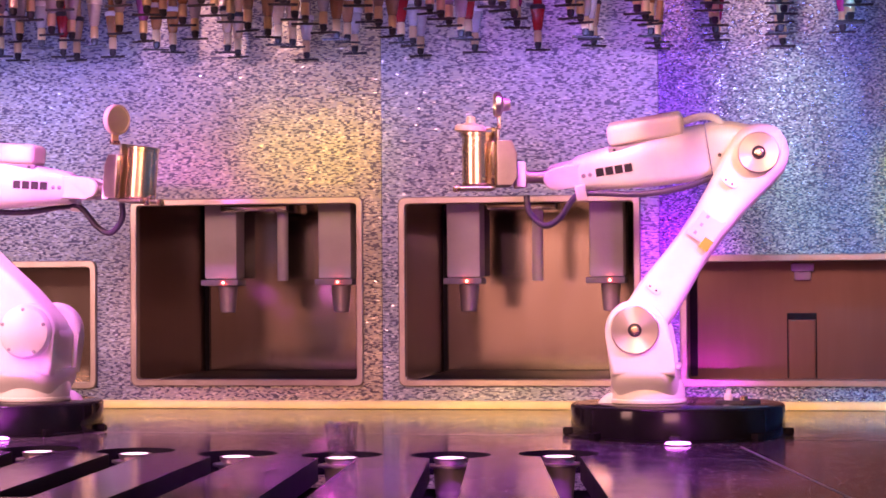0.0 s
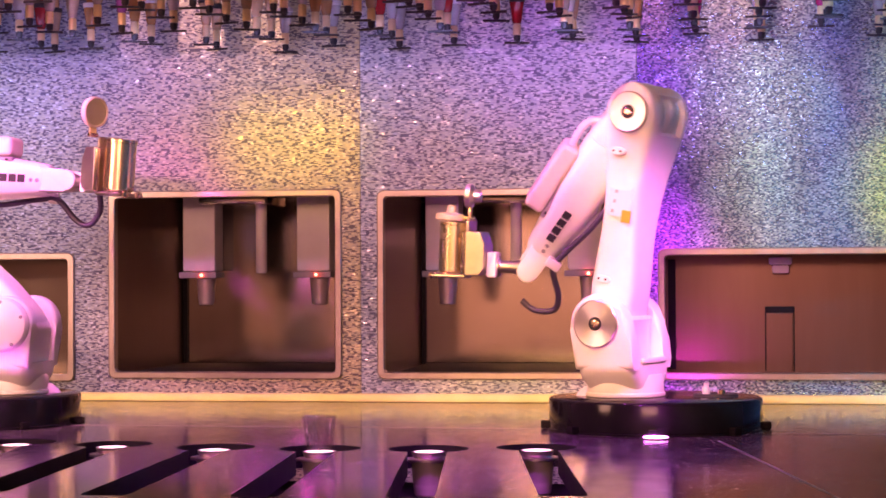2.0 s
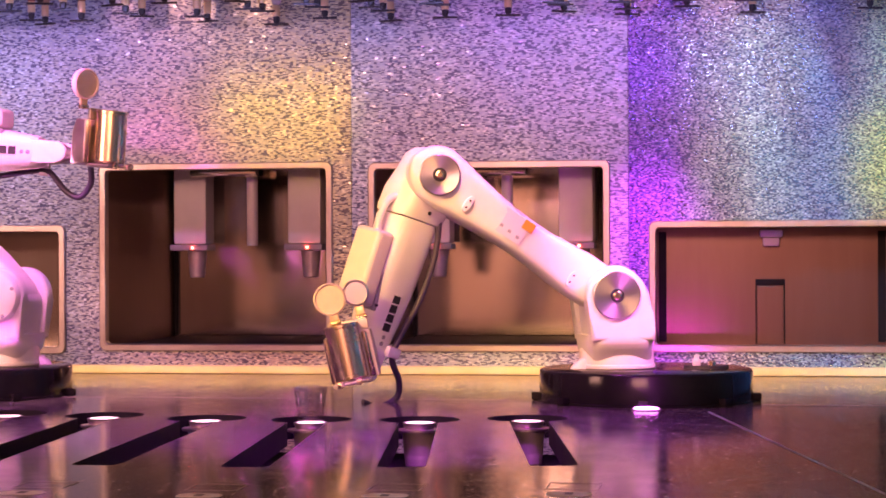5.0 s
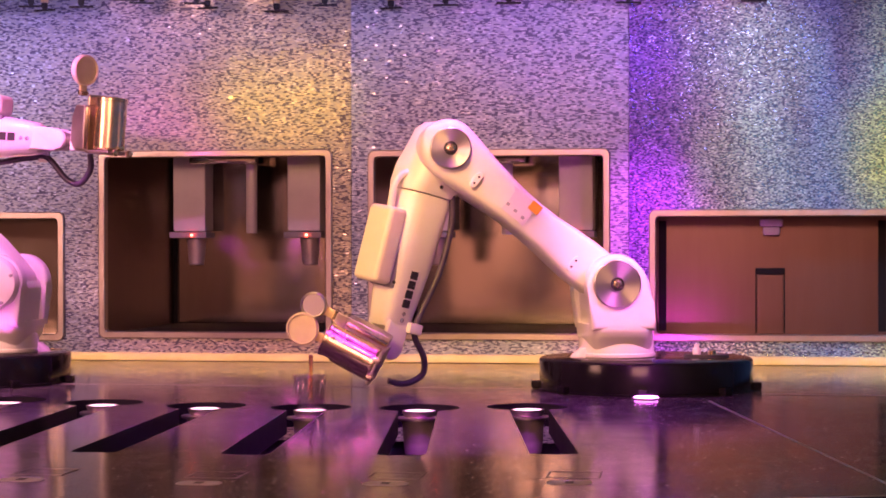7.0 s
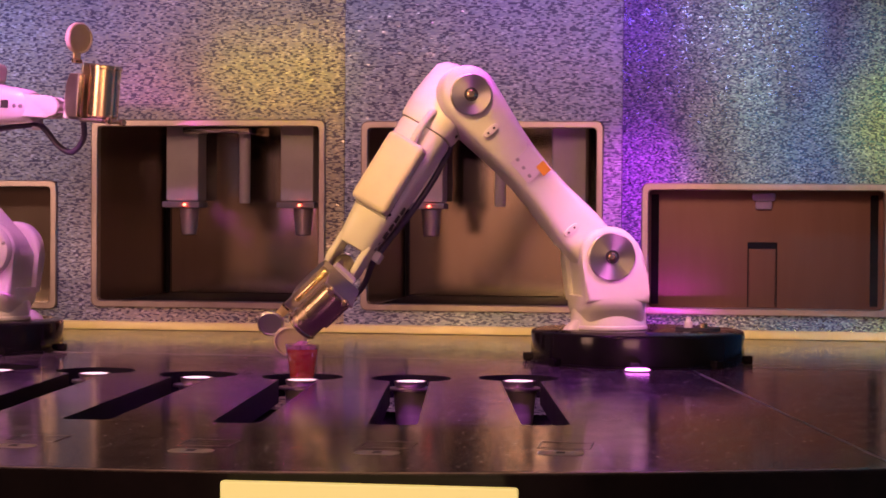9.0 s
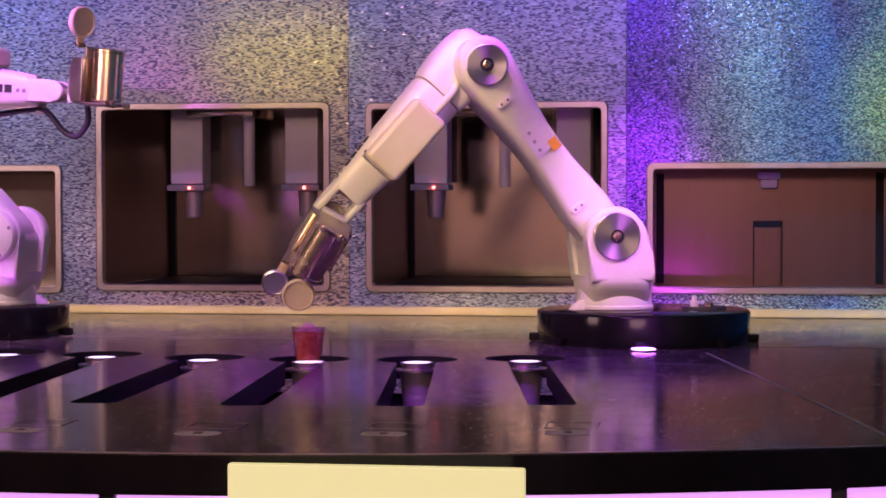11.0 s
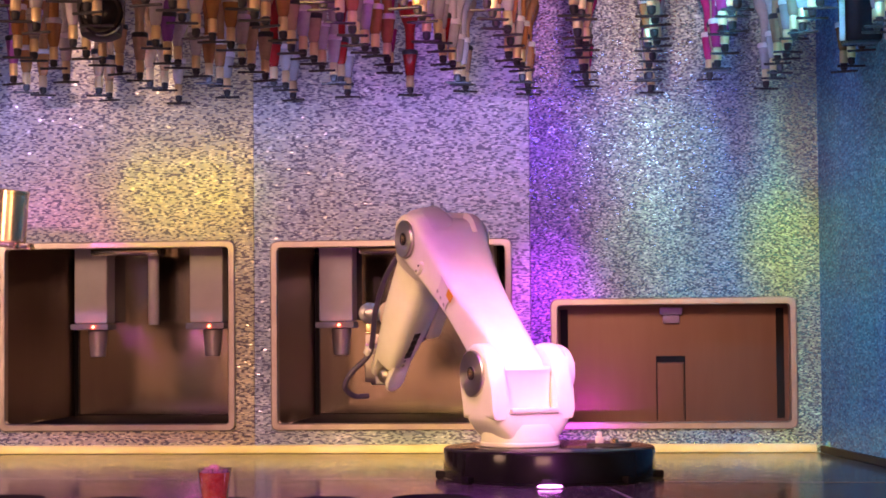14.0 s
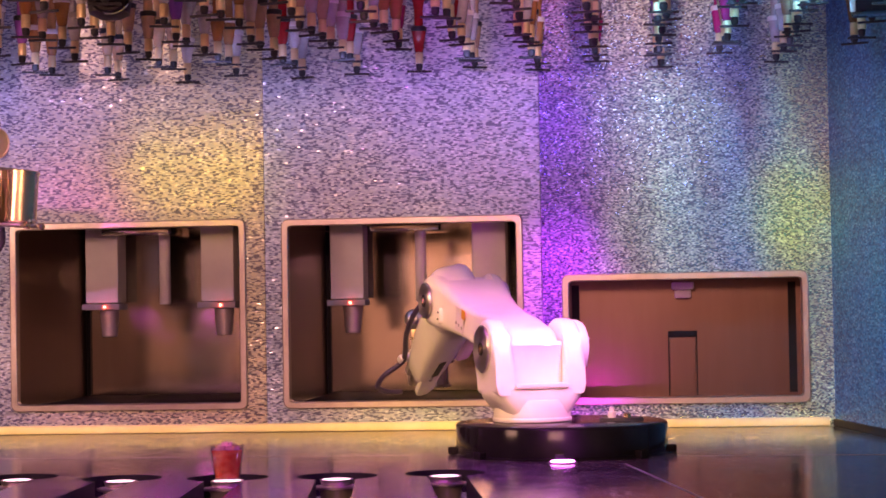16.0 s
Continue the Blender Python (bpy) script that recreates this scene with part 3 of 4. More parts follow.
# the bar's front: dark fascia over glowing pink panels
front = empty("bar_front", pose(0, 0, 0), "bar front with dark fascia over glowing pink acrylic panels", "bar front", kind="structure")
part("fascia", ribbon([(x, y - 0.004) for x, y in RIM], 0.006, 0.988, 0.0615), M_BLACK, front, "gloss black fascia", smooth=False)
part("glow_panel", ribbon([(x, y + 0.035) for x, y in RIM], 0.02, 0.12, 0.872), M_PINK_PANEL, front, "glowing pink acrylic panel", smooth=False)
for k in range(4, 60, 9):
    x, y = RIM[k]
    part("mullion", boxed(x - 0.012, x + 0.012, y + 0.008, y + 0.022, 0.12, 0.987), M_RUBBER, front)
part("plinth", ribbon([(x, y + 0.035) for x, y in RIM], 0.05, 0.0, 0.119), M_BLACK, front, smooth=False)

board = empty("sign_board", pose(0.40, 0.585, 0.86), "blank backlit cream sign board fixed before the bar front", "sign")
part("panel", boxed(-0.222, 0.222, -0.008, 0.008, -0.2, 0.183, bevel=0.004), M_BOARD, board)
part("bracket", boxed(-0.03, 0.03, 0.009, 0.058, 0.02, 0.08, bevel=0.003), M_RUBBER, board)

# badges and faint frames printed before each slot
badges = [(-0.545, 0.885), (-0.250, 0.869), (0.055, 0.863), (0.359, 0.895), (0.655, 0.948)]
for bx, by in badges:
    th = empty("counter_badge", pose(bx, by, TOP), "pale etched slot badge on the dark counter", "badge", "badges before the slots")
    bm = bmesh.new()
    pts = [(0.037, 0.012), (0.026, 0.026), (-0.026, 0.026), (-0.037, 0.012), (-0.037, -0.012), (-0.026, -0.026), (0.026, -0.026), (0.037, -0.012)]
    a = [bm.verts.new((x, y, 0.0003)) for x, y in pts]
    b = [bm.verts.new((x, y, 0.0012)) for x, y in pts]
    bm.faces.new(a[::-1]), bm.faces.new(b)
    for k in range(8):
        bm.faces.new((a[k], a[(k + 1) % 8], b[(k + 1) % 8], b[k]))
    part("plate", bm, M_BADGE, th, smooth=False)
    part("numeral_bar", boxed(-0.007, 0.007, -0.011, 0.011, 0.0014, 0.002), M_INK, th, smooth=False)
    bm = bmesh.new()
    for x0, x1, y0, y1 in ((-0.045, 0.045, 0.155, 0.157), (-0.045, 0.045, 0.068, 0.070), (-0.045, -0.043, 0.07, 0.155), (0.043, 0.045, 0.07, 0.155)):
        box(bm, x0, x1, y0, y1, 0.0003, 0.001)
    part("outline", bm, M_SEAM, th, smooth=False)

# lit cup holders
for i, (hx, hy, nx, ny) in enumerate(HOLES):
    off = Vector((nx - hx, ny - hy)).normalized() * 0.012
    th = empty("cup_holder", pose(hx + off.x, hy + off.y, 0.94), "steel cup holder with a lit ring in a counter slot", "cup holder", "cup holders in the counter")
    part("body", turned(bmesh.new(), [(0.030, 0.0), (0.034, 0.004), (0.040, 0.075), (0.043, 0.080), (0.043, 0.088), (0.036, 0.088), (0.036, 0.02), (0.0, 0.02)]), M_SPOUT, th)
    part("collar", turned(bmesh.new(), [(0.044, 0.081), (0.056, 0.083), (0.056, 0.088), (0.044, 0.090)]), M_FRAME, th)
    part("dish", turned(bmesh.new(), [(0.034, 0.0885), (0.0395, 0.100), (0.0395, 0.104), (0.0345, 0.1045), (0.0345, 0.1015), (0.0, 0.1015)]), M_FRAME, th)
    part("light", turned(bmesh.new(), [(0.0340, 0.1018), (0.0335, 0.1036), (0.0, 0.1036)]), M_RING, th, "glowing pinkish white disc")
    if i == 3:
        holder = th

# ---------------------------------------------------------------- niches with dispensers
for i, (x0, x1, z0, z1, depth) in enumerate(NICHES):
    th = empty(f"niche_{i + 1}", pose(0, 0, 0), "brushed steel niche set into the mosaic wall", "niche", kind="structure")
    t = 0.004
    y0, y1 = WALL_Y + 0.001, WALL_Y + depth
    inner = M_STEEL_DULL_SHADED if i == 3 else M_STEEL
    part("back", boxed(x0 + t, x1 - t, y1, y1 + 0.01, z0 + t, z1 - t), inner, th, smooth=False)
    # left wall: darker steel stands in for the dark reflections it would show
    part("side", boxed(x0 + 0.001, x0 + t, y0, y1, z0 + t, z1 - t), M_STEEL_DULL_SHADED if i else inner, th, smooth=False)
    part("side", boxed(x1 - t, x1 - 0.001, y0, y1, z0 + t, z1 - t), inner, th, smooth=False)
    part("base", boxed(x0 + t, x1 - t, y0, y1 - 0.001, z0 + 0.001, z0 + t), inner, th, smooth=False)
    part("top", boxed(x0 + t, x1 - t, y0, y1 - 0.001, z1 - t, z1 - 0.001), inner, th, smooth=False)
    # frame with rounded corners
    bm = bmesh.new()
    outer, hole = rounded_rect(x0 - 0.004, x1 + 0.004, z0 - 0.004, z1 + 0.004, 0.024), rounded_rect(x0 + 0.019, x1 - 0.019, z0 + 0.019, z1 - 0.019, 0.012)
    n = len(outer)
    rings = [[bm.verts.new((x, y, z)) for x, z in loop] for loop, y in ((outer, WALL_Y - 0.001), (outer, WALL_Y - 0.009), (rounded_rect(x0 - 0.001, x1 + 0.001, z0 - 0.001, z1 + 0.001, 0.021), WALL_Y - 0.012), (rounded_rect(x0 + 0.016, x1 - 0.016, z0 + 0.016, z1 - 0.016, 0.014), WALL_Y - 0.012), (hole, WALL_Y - 0.009), (hole, WALL_Y + 0.02))]
    for a, b in zip(rings, rings[1:]):
        for k in range(n):
            bm.faces.new((a[k], a[(k + 1) % n], b[(k + 1) % n], b[k]))
    part("frame", bm, M_FRAME, th, "satin steel frame with rounded corners")
    if i in (1, 2):
        # thin dark strips along the niche's back edges
        part("corner_strip", boxed(x0 + t + 0.001, x0 + 0.020, y1 - 0.014, y1 - 0.002, z0 + 0.006, z1 - 0.006), M_TRAY, th, "dark strip up the back corner", smooth=False)
        part("floor_strip", boxed(x0 + 0.021, x1 - 0.006, y1 - 0.014, y1 - 0.002, z0 + 0.005, z0 + 0.013), M_TRAY, th, "dark strip along the back of the floor", smooth=False)
        part("drip_tray", boxed(x0 + 0.03, x1 - 0.03, y0 + 0.05, y1 - 0.05, z0 + 0.0045, z0 + 0.012, bevel=0.002), M_TRAY, th, "dark drip tray")
        part("top_ledge", boxed(x0 + 0.27, x0 + 0.50, y0 + 0.12, y0 + 0.42, z1 - 0.036, z1 - 0.005, bevel=0.004), M_STEEL, th, "steel mounting ledge")
    if i == 3:
        for xa, xb in ((x0 + 0.02, x0 + 0.045), (x1 - 0.045, x1 - 0.02)):
            part("side_gap", boxed(xa, xb, y1 - 0.012, y1 - 0.002, z0 + 0.02, z1 - 0.03), M_TRAY, th, "dark gap beside the panel")
        part("hatch", boxed(1.012, 1.096, y1 - 0.006, y1 - 0.002, z0 + 0.012, 1.330, bevel=0.002), inner, th, "small steel hatch")
        for xa, xb in ((1.006, 1.010), (1.098, 1.102)):
            part("hatch_gap", boxed(xa, xb, y1 - 0.004, y1 - 0.002, z0 + 0.012, 1.345), M_TRAY, th, smooth=False)
        part("hatch_slot", boxed(1.006, 1.102, y1 - 0.009, y1 - 0.002, 1.333, 1.354, bevel=0.002), M_TRAY, th, "dark slot over the hatch")
        part("sensor", boxed(1.020, 1.094, y1 - 0.05, y1 - 0.002, 1.490, 1.515, bevel=0.006), M_PLASTIC, th, "pale sensor block")
        part("sensor_nose", boxed(1.030, 1.084, y1 - 0.045, y1 - 0.002, 1.462, 1.489, bevel=0.005), M_PLASTIC, th)


def dispenser(x, z_top, y, wide=0.115, low=1.478):
    th = empty("drink_dispenser", pose(x, y, 0), "pale square drink dispenser column with a steel spout and red light", "dispenser", "dispensers in the niches")
    w = wide / 2
    part("column_shell", boxed(-w, w, -0.06, 0.05, low, z_top, bevel=0.008), M_PLASTIC, th)
    # added rear body, coloured dark so the steel behind mirrors an unlit back
    part("rear_shell", boxed(-w + 0.002, w - 0.002, 0.0505, 0.20, low + 0.004, z_top - 0.002, bevel=0.006), M_REAR_SHADE, th, "rear shell darkened to stand for its unlit side")
    part("foot", boxed(-w - 0.012, w + 0.004, -0.064, 0.05, low - 0.022, low - 0.001, bevel=0.003), M_GREY, th)
    part("spout", turned(bmesh.new(), [(0.022, low - 0.115), (0.026, low - 0.112), (0.034, low - 0.024), (0.030, low - 0.0225)], at=(0.01, 0, 0)), M_SPOUT, th, "tapered steel spout")
    part("led", turned(bmesh.new(), [(0.0045, 0.0), (0.0045, 0.004), (0.002, 0.006)], 12, "y", (0.012, -0.074, low - 0.012)), M_RED_LED, th, "small red indicator light")
    return th


for x, zt, y in ((-0.905, 1.737, 4.27), (-0.505, 1.737, 4.27), (-0.062, 1.732, 4.27), (0.418, 1.732, 4.27)):
    dispenser(x, zt, y)


def drain_tube(x, zt, y, low):
    th = empty("drain_tube", pose(x, y, 0), "pale plastic filling tube hanging in the niche", "tube", "tubes in the niches")
    part("pipe", turned(bmesh.new(), [(0.017, low), (0.019, low + 0.004), (0.019, zt)], 20), M_PLASTIC, th)
    part("clamp", boxed(-0.05, 0.03, -0.03, 0.03, zt - 0.03, zt - 0.012, bevel=0.004), M_STEEL, th)


drain_tube(-0.70, 1.737, 4.27, 1.472)
drain_tube(0.182, 1.732, 4.27, 1.466)


# ---------------------------------------------------------------- bottles overhead
LIQUIDS = {"amber": (0.72, 0.36, 0.14), "clear": (0.92, 0.86, 0.86), "red": (0.70, 0.05, 0.05), "pink": (0.92, 0.08, 0.36), "honey": (0.86, 0.62, 0.40), "violet": (0.50, 0.18, 0.70)}


def bottle(kind, colour):
    """A bottle hung neck down in a dispenser: origin at the lever's underside."""
    th = empty("inverted_bottle", pose(0, 0, 0), f"{kind} spirit bottle hung upside down in a dispenser", "bottle", "bottles under the ceiling")
    glass = liquid_material(f"{kind}_spirit", colour)
    part("lever", boxed(-0.040, 0.040, -0.005, 0.005, 0.0, 0.006, bevel=0.0015, seg=1), M_RUBBER, th, "black push lever")
    part("plunger", turned(bmesh.new(), [(0.005, 0.0065), (0.008, 0.008), (0.0105, 0.014), (0.0105, 0.026), (0.008, 0.0275)], 14), M_RUBBER, th)
    part("collar", turned(bmesh.new(), [(0.0110, 0.028), (0.0125, 0.0295), (0.0125, 0.060), (0.011, 0.064)], 16), M_BRASS, th, "brass collar")
    part("measure", turned(bmesh.new(), [(0.0115, 0.0645), (0.015, 0.074), (0.0225, 0.128), (0.0235, 0.132)], 18), glass, th, f"glass measure with {kind} spirit")
    part("cap", turned(bmesh.new(), [(0.0235, 0.1325), (0.025, 0.134), (0.025, 0.146), (0.022, 0.148)], 18), M_PLASTIC if kind in ("amber", "clear", "pink") else M_RUBBER, th)
    part("neck", turned(bmesh.new(), [(0.0145, 0.1485), (0.0145, 0.20), (0.018, 0.225), (0.034, 0.265), (0.038, 0.285), (0.038, 0.43), (0.034, 0.44)], 20), glass, th, f"{kind} glass bottle")
    part("paper_band", turned(bmesh.new(), [(0.0384, 0.30), (0.0387, 0.301), (0.0387, 0.40), (0.0384, 0.401)], 20), M_LABEL, th, "paper label band")
    return th


rng = random.Random(5)
stock = [bottle(k, c) for k, c in LIQUIDS.items()]
weights = [20, 42, 6, 5, 24, 5]
LEVER_Z = 2.2
spots = []
for k in range(-7, 16):
    x = -1.117 + 0.1912 * k
    for j in range(13):
        if x > 1.45 and 3.9 - 0.17 * j > 4.01 - (x - 1.522) * 5.5 - 0.1:
            continue
        if rng.random() < (0.07 if k < 9 else 0.02):
            continue
        spots.append((x + rng.uniform(-0.012, 0.012), 3.875 + (0.06 if k % 2 else 0.0) - 0.170 * j + rng.uniform(-0.02, 0.02), LEVER_Z + rng.uniform(-0.012, 0.012), rng.uniform(-22, 22)))
used = set()
for x, y, z, turn in spots:
    if (abs(x + 0.437) < 0.1 and abs(y - 2.6) < 0.12) or (abs(x - 1.53) < 0.12 and abs(y - 3.0) < 0.14):
        continue
    i = rng.choices(range(6), weights)[0]
    if i not in used:
        used.add(i)
        stock[i].matrix_basis = pose(x, y, z, 0, 0, turn)
    else:
        copy_thing(stock[i], pose(x, y, z, 0, 0, turn))

rack = empty("bottle_rack", pose(0, 0, 0), "dark steel rack that holds the bottles", "rack")
for k in range(-7, 16):
    x = -1.117 + 0.1912 * k
    part("rail", boxed(x - 0.012, x + 0.012, 1.7, 3.98, 2.641, 2.661, bevel=0.003, seg=1), M_RUBBER, rack)
for y in (1.8, 2.8, 3.8):
    part("cross_beam", boxed(-2.6, 1.55 if y > 3.5 else 1.85, y - 0.02, y + 0.02, 2.662, 2.70), M_RUBBER, rack)
for x in (-2.4, -0.6, 1.4):
    part("hanger", turned(bmesh.new(), [(0.01, 2.7005), (0.01, 3.5995)], 12, at=(x, 2.8, 0)), M_RUBBER, rack)

# spotlights among the bottles
lamp = empty("stage_light", pose(-0.43, 2.62, 2.28, 0, 0, 8), "dark grey stage light with an oval lens between the bottles", "stage light", "stage lights")
part("housing", loft(bmesh.new(), [(-0.075, 0.0, 0, 0.030, 0.05), (-0.065, 0.0, 0, 0.050, 0.065), (0.0, 0, 0, 0.060, 0.075), (0.33, 0, 0, 0.060, 0.075), (0.374, 0, 0, 0.045, 0.06)], p=3.0), M_RUBBER, lamp)
part("rim", turned(bmesh.new(), [(0.050, -0.086), (0.056, -0.080), (0.056, -0.060), (0.046, -0.060)], 28, "y", (0.01, 0, -0.02)), M_BLACK, lamp)
part("lens", turned(bmesh.new(), [(0.046, -0.083), (0.040, -0.088), (0.0, -0.090)], 28, "y", (0.01, 0, -0.02)), M_BLACK, lamp, "dark glass lens")
lamp = empty("stage_light", pose(1.545, 3.0, 2.26), "black stage light in a white frame beside the blue wall", "stage light", "stage lights")
part("housing", boxed(-0.05, 0.05, -0.06, 0.06, -0.055, 0.394, bevel=0.01), M_BLACK, lamp)
bm = bmesh.new()
for dims in ((-0.066, -0.051, -0.075, -0.061, -0.055, 0.07), (0.051, 0.066, -0.075, -0.061, -0.055, 0.07), (-0.066, 0.066, -0.075, -0.061, 0.07, 0.085)):
    box(bm, *dims, bevel=0.003)
part("frame", bm, M_PLASTIC, lamp)


# ---------------------------------------------------------------- robots
def plinth(x, y, label):
    th = empty("robot_plinth", pose(x, y, TOP), label, "plinth", "robot plinths")
    part("drum", turned(bmesh.new(), [(0.283, 0.0005), (0.283, 0.078), (0.281, 0.083), (0.276, 0.086), (0.0, 0.086)], 72), M_BLACK, th)
    part("flange", turned(bmesh.new(), [(0.2835, 0.0005), (0.287, 0.0005), (0.287, 0.006), (0.2835, 0.008)], 72), M_BLACK, th)
    for k in range(8):
        a = 2 * math.pi * (k + 0.02) / 8
        part("foot", boxed(-0.016, 0.016, -0.013, 0.014, 0.0005, 0.022, bevel=0.004), M_BLACK, th, at=pose(0.289 * math.cos(a), 0.289 * math.sin(a), 0, 0, 0, math.degrees(a)))
    part("connector_plate", loft(bmesh.new(), [(0.0865, 0.16, 0.0, 0.06, 0.05), (0.094, 0.16, 0, 0.058, 0.048)], p=2.5), M_RUBBER, th)
    part("connector", turned(bmesh.new(), [(0.011, 0.0945), (0.011, 0.110), (0.007, 0.112), (0.006, 0.122)], 18, at=(0.135, -0.02, 0)), M_PLASTIC, th, "white cable connector")
    part("connector", turned(bmesh.new(), [(0.011, 0.0945), (0.011, 0.105), (0.006, 0.108)], 16, at=(0.175, -0.03, 0)), M_CHROME, th)
    return th


plinth(0.698, 2.965, "round gloss black plinth under the robot arm")
lp = plinth(-1.198, 2.985, "round gloss black plinth under the robot arm")
lp.matrix_basis = pose(-1.198, 2.985, TOP, 0, 0, 180)
for x, y in ((0.712, 2.640), (-1.083, 2.665)):
    th = empty("floor_light", pose(x, y, TOP), "small glowing magenta light sunk in the counter", "floor light", "magenta counter lights")
    part("bezel", turned(bmesh.new(), [(0.036, 0.0004), (0.036, 0.003), (0.032, 0.004)], 28), M_FRAME, th)
    part("lens", turned(bmesh.new(), [(0.0315, 0.0045), (0.028, 0.0065), (0.0, 0.007)], 28), M_MAGENTA_LENS, th)

J2_Z = 0.1955


def joint_cap(parent, at, r, side=1):
    """A turned aluminium cap with a bolt in a ring, its face towards side * y."""
    x, y, z = at
    prof = [(r, 0.0), (r, 0.006), (r - 0.003, 0.009), (0.026, 0.006), (0.0, 0.006)]
    cap = part("joint_cap", turned(bmesh.new(), [(a, side * b) for a, b in prof], 48, "y", at), M_CAP, parent, "turned aluminium joint cap")
    part("bolt_ring", turned(bmesh.new(), [(a, side * b) for a, b in ((0.0180, 0.0065), (0.0180, 0.0090), (0.015, 0.0090), (0.014, 0.0068), (0.0, 0.0068))], 28, "y", at), M_RUBBER, parent, "dark ring round the joint bolt")
    part("joint_bolt", turned(bmesh.new(), [(a, side * b) for a, b in ((0.0115, 0.0072), (0.0115, 0.0095), (0.010, 0.0105), (0.005, 0.0105), (0.0045, 0.008), (0.0, 0.008))], 20, "y", at), M_CHROME, parent)
    return cap


def column_part(root):
    bm = bmesh.new()
    loft(bm, [(0.0005, 0, 0, 0.101, 0.103), (0.003, 0, 0, 0.103, 0.105), (0.010, 0, 0, 0.103, 0.105), (0.013, 0, 0, 0.100, 0.102), (0.045, 0.0, 0, 0.098, 0.101), (0.060, 0.0, 0, 0.092, 0.096)], p=2.2, n=56)
    loft(bm, [(0.012, 0, 0, 0.080, 0.080), (0.030, 0, 0, 0.084, 0.094), (0.050, 0.004, 0, 0.0900, 0.110), (0.068, 0.005, 0, 0.0900, 0.1240), (0.078, 0.005, 0, 0.0890, 0.1262), (0.0895, 0.005, 0, 0.088, 0.1262)], p=4.5, n=56)
    loft(bm, [(0.0006, 0.104, 0.03, 0.026, 0.022), (0.010, 0.101, 0.03, 0.023, 0.020), (0.026, 0.090, 0.03, 0.014, 0.016)], p=2.4, n=24)
    ear = hull(circle(0.025, J2_Z, 0.079) + [(-0.080, 0.074), (0.090, 0.074), (-0.078, 0.100), (-0.073, 0.150), (-0.064, 0.200)])
    core = hull(circle(0.04, J2_Z - 0.02, 0.050) + [(-0.02, 0.075), (0.08, 0.075)])
    col = part("column", bm, M_WHITE, root, "white enamelled rotating column")
    part("ear", slab(bmesh.new(), ear, 0.074, 0.126, 0.014), M_WHITE, col)
    part("ear", slab(bmesh.new(), ear, -0.126, -0.074, 0.014), M_WHITE, col)
    part("rear_wall", loft(bmesh.new(), [(0.0905, -0.036, 0, 0.010, 0.0735), (0.120, -0.033, 0, 0.008, 0.0735), (0.186, -0.034, 0, 0.008, 0.0735), (0.204, -0.038, 0, 0.012, 0.0735), (0.214, -0.038, 0, 0.008, 0.072)], p=5.0), M_WHITE, col)
    part("sill", boxed(-0.090, -0.068, -0.0735, 0.0735, 0.0905, 0.104, bevel=0.004), M_WHITE, col)
    part("core", slab(bmesh.new(), core, -0.073, 0.073, 0.006), M_WHITE, col)
    joint_cap(col, (0.025, 0.1265, J2_Z), 0.063)
    part("motor_cover", turned(bmesh.new(), [(0.074, -0.1265), (0.074, -0.138), (0.068, -0.150), (0.050, -0.158), (0.0, -0.160)], 40, "y", (0.025, 0, J2_Z)), M_WHITE, col, "domed white motor cover")
    for k in range(5):
        a = radians(20 + 70 * k)
        part("bolt", turned(bmesh.new(), [(0.005, 0), (0.005, -0.004), (0.002, -0.005)], 12, "y", (0.025 + 0.062 * math.cos(a), -0.151, J2_Z + 0.062 * math.sin(a))), M_GREY, col)
    for sd in (1, -1):
        part("lug", loft(bmesh.new(), [(sd * 0.104, 0.070, -0.005, 0.010, 0.024), (sd * 0.116, 0.070, -0.005, 0.009, 0.023)], axis="y", p=2.4, n=20), M_WHITE, col)
        for dx in (-0.012, 0.008):
            part("screw", turned(bmesh.new(), [(0.0032, 0), (0.0032, sd * 0.003), (0.001, sd * 0.004)], 10, "y", (dx, sd * 0.1165, 0.070)), M_INK, col)
    return col


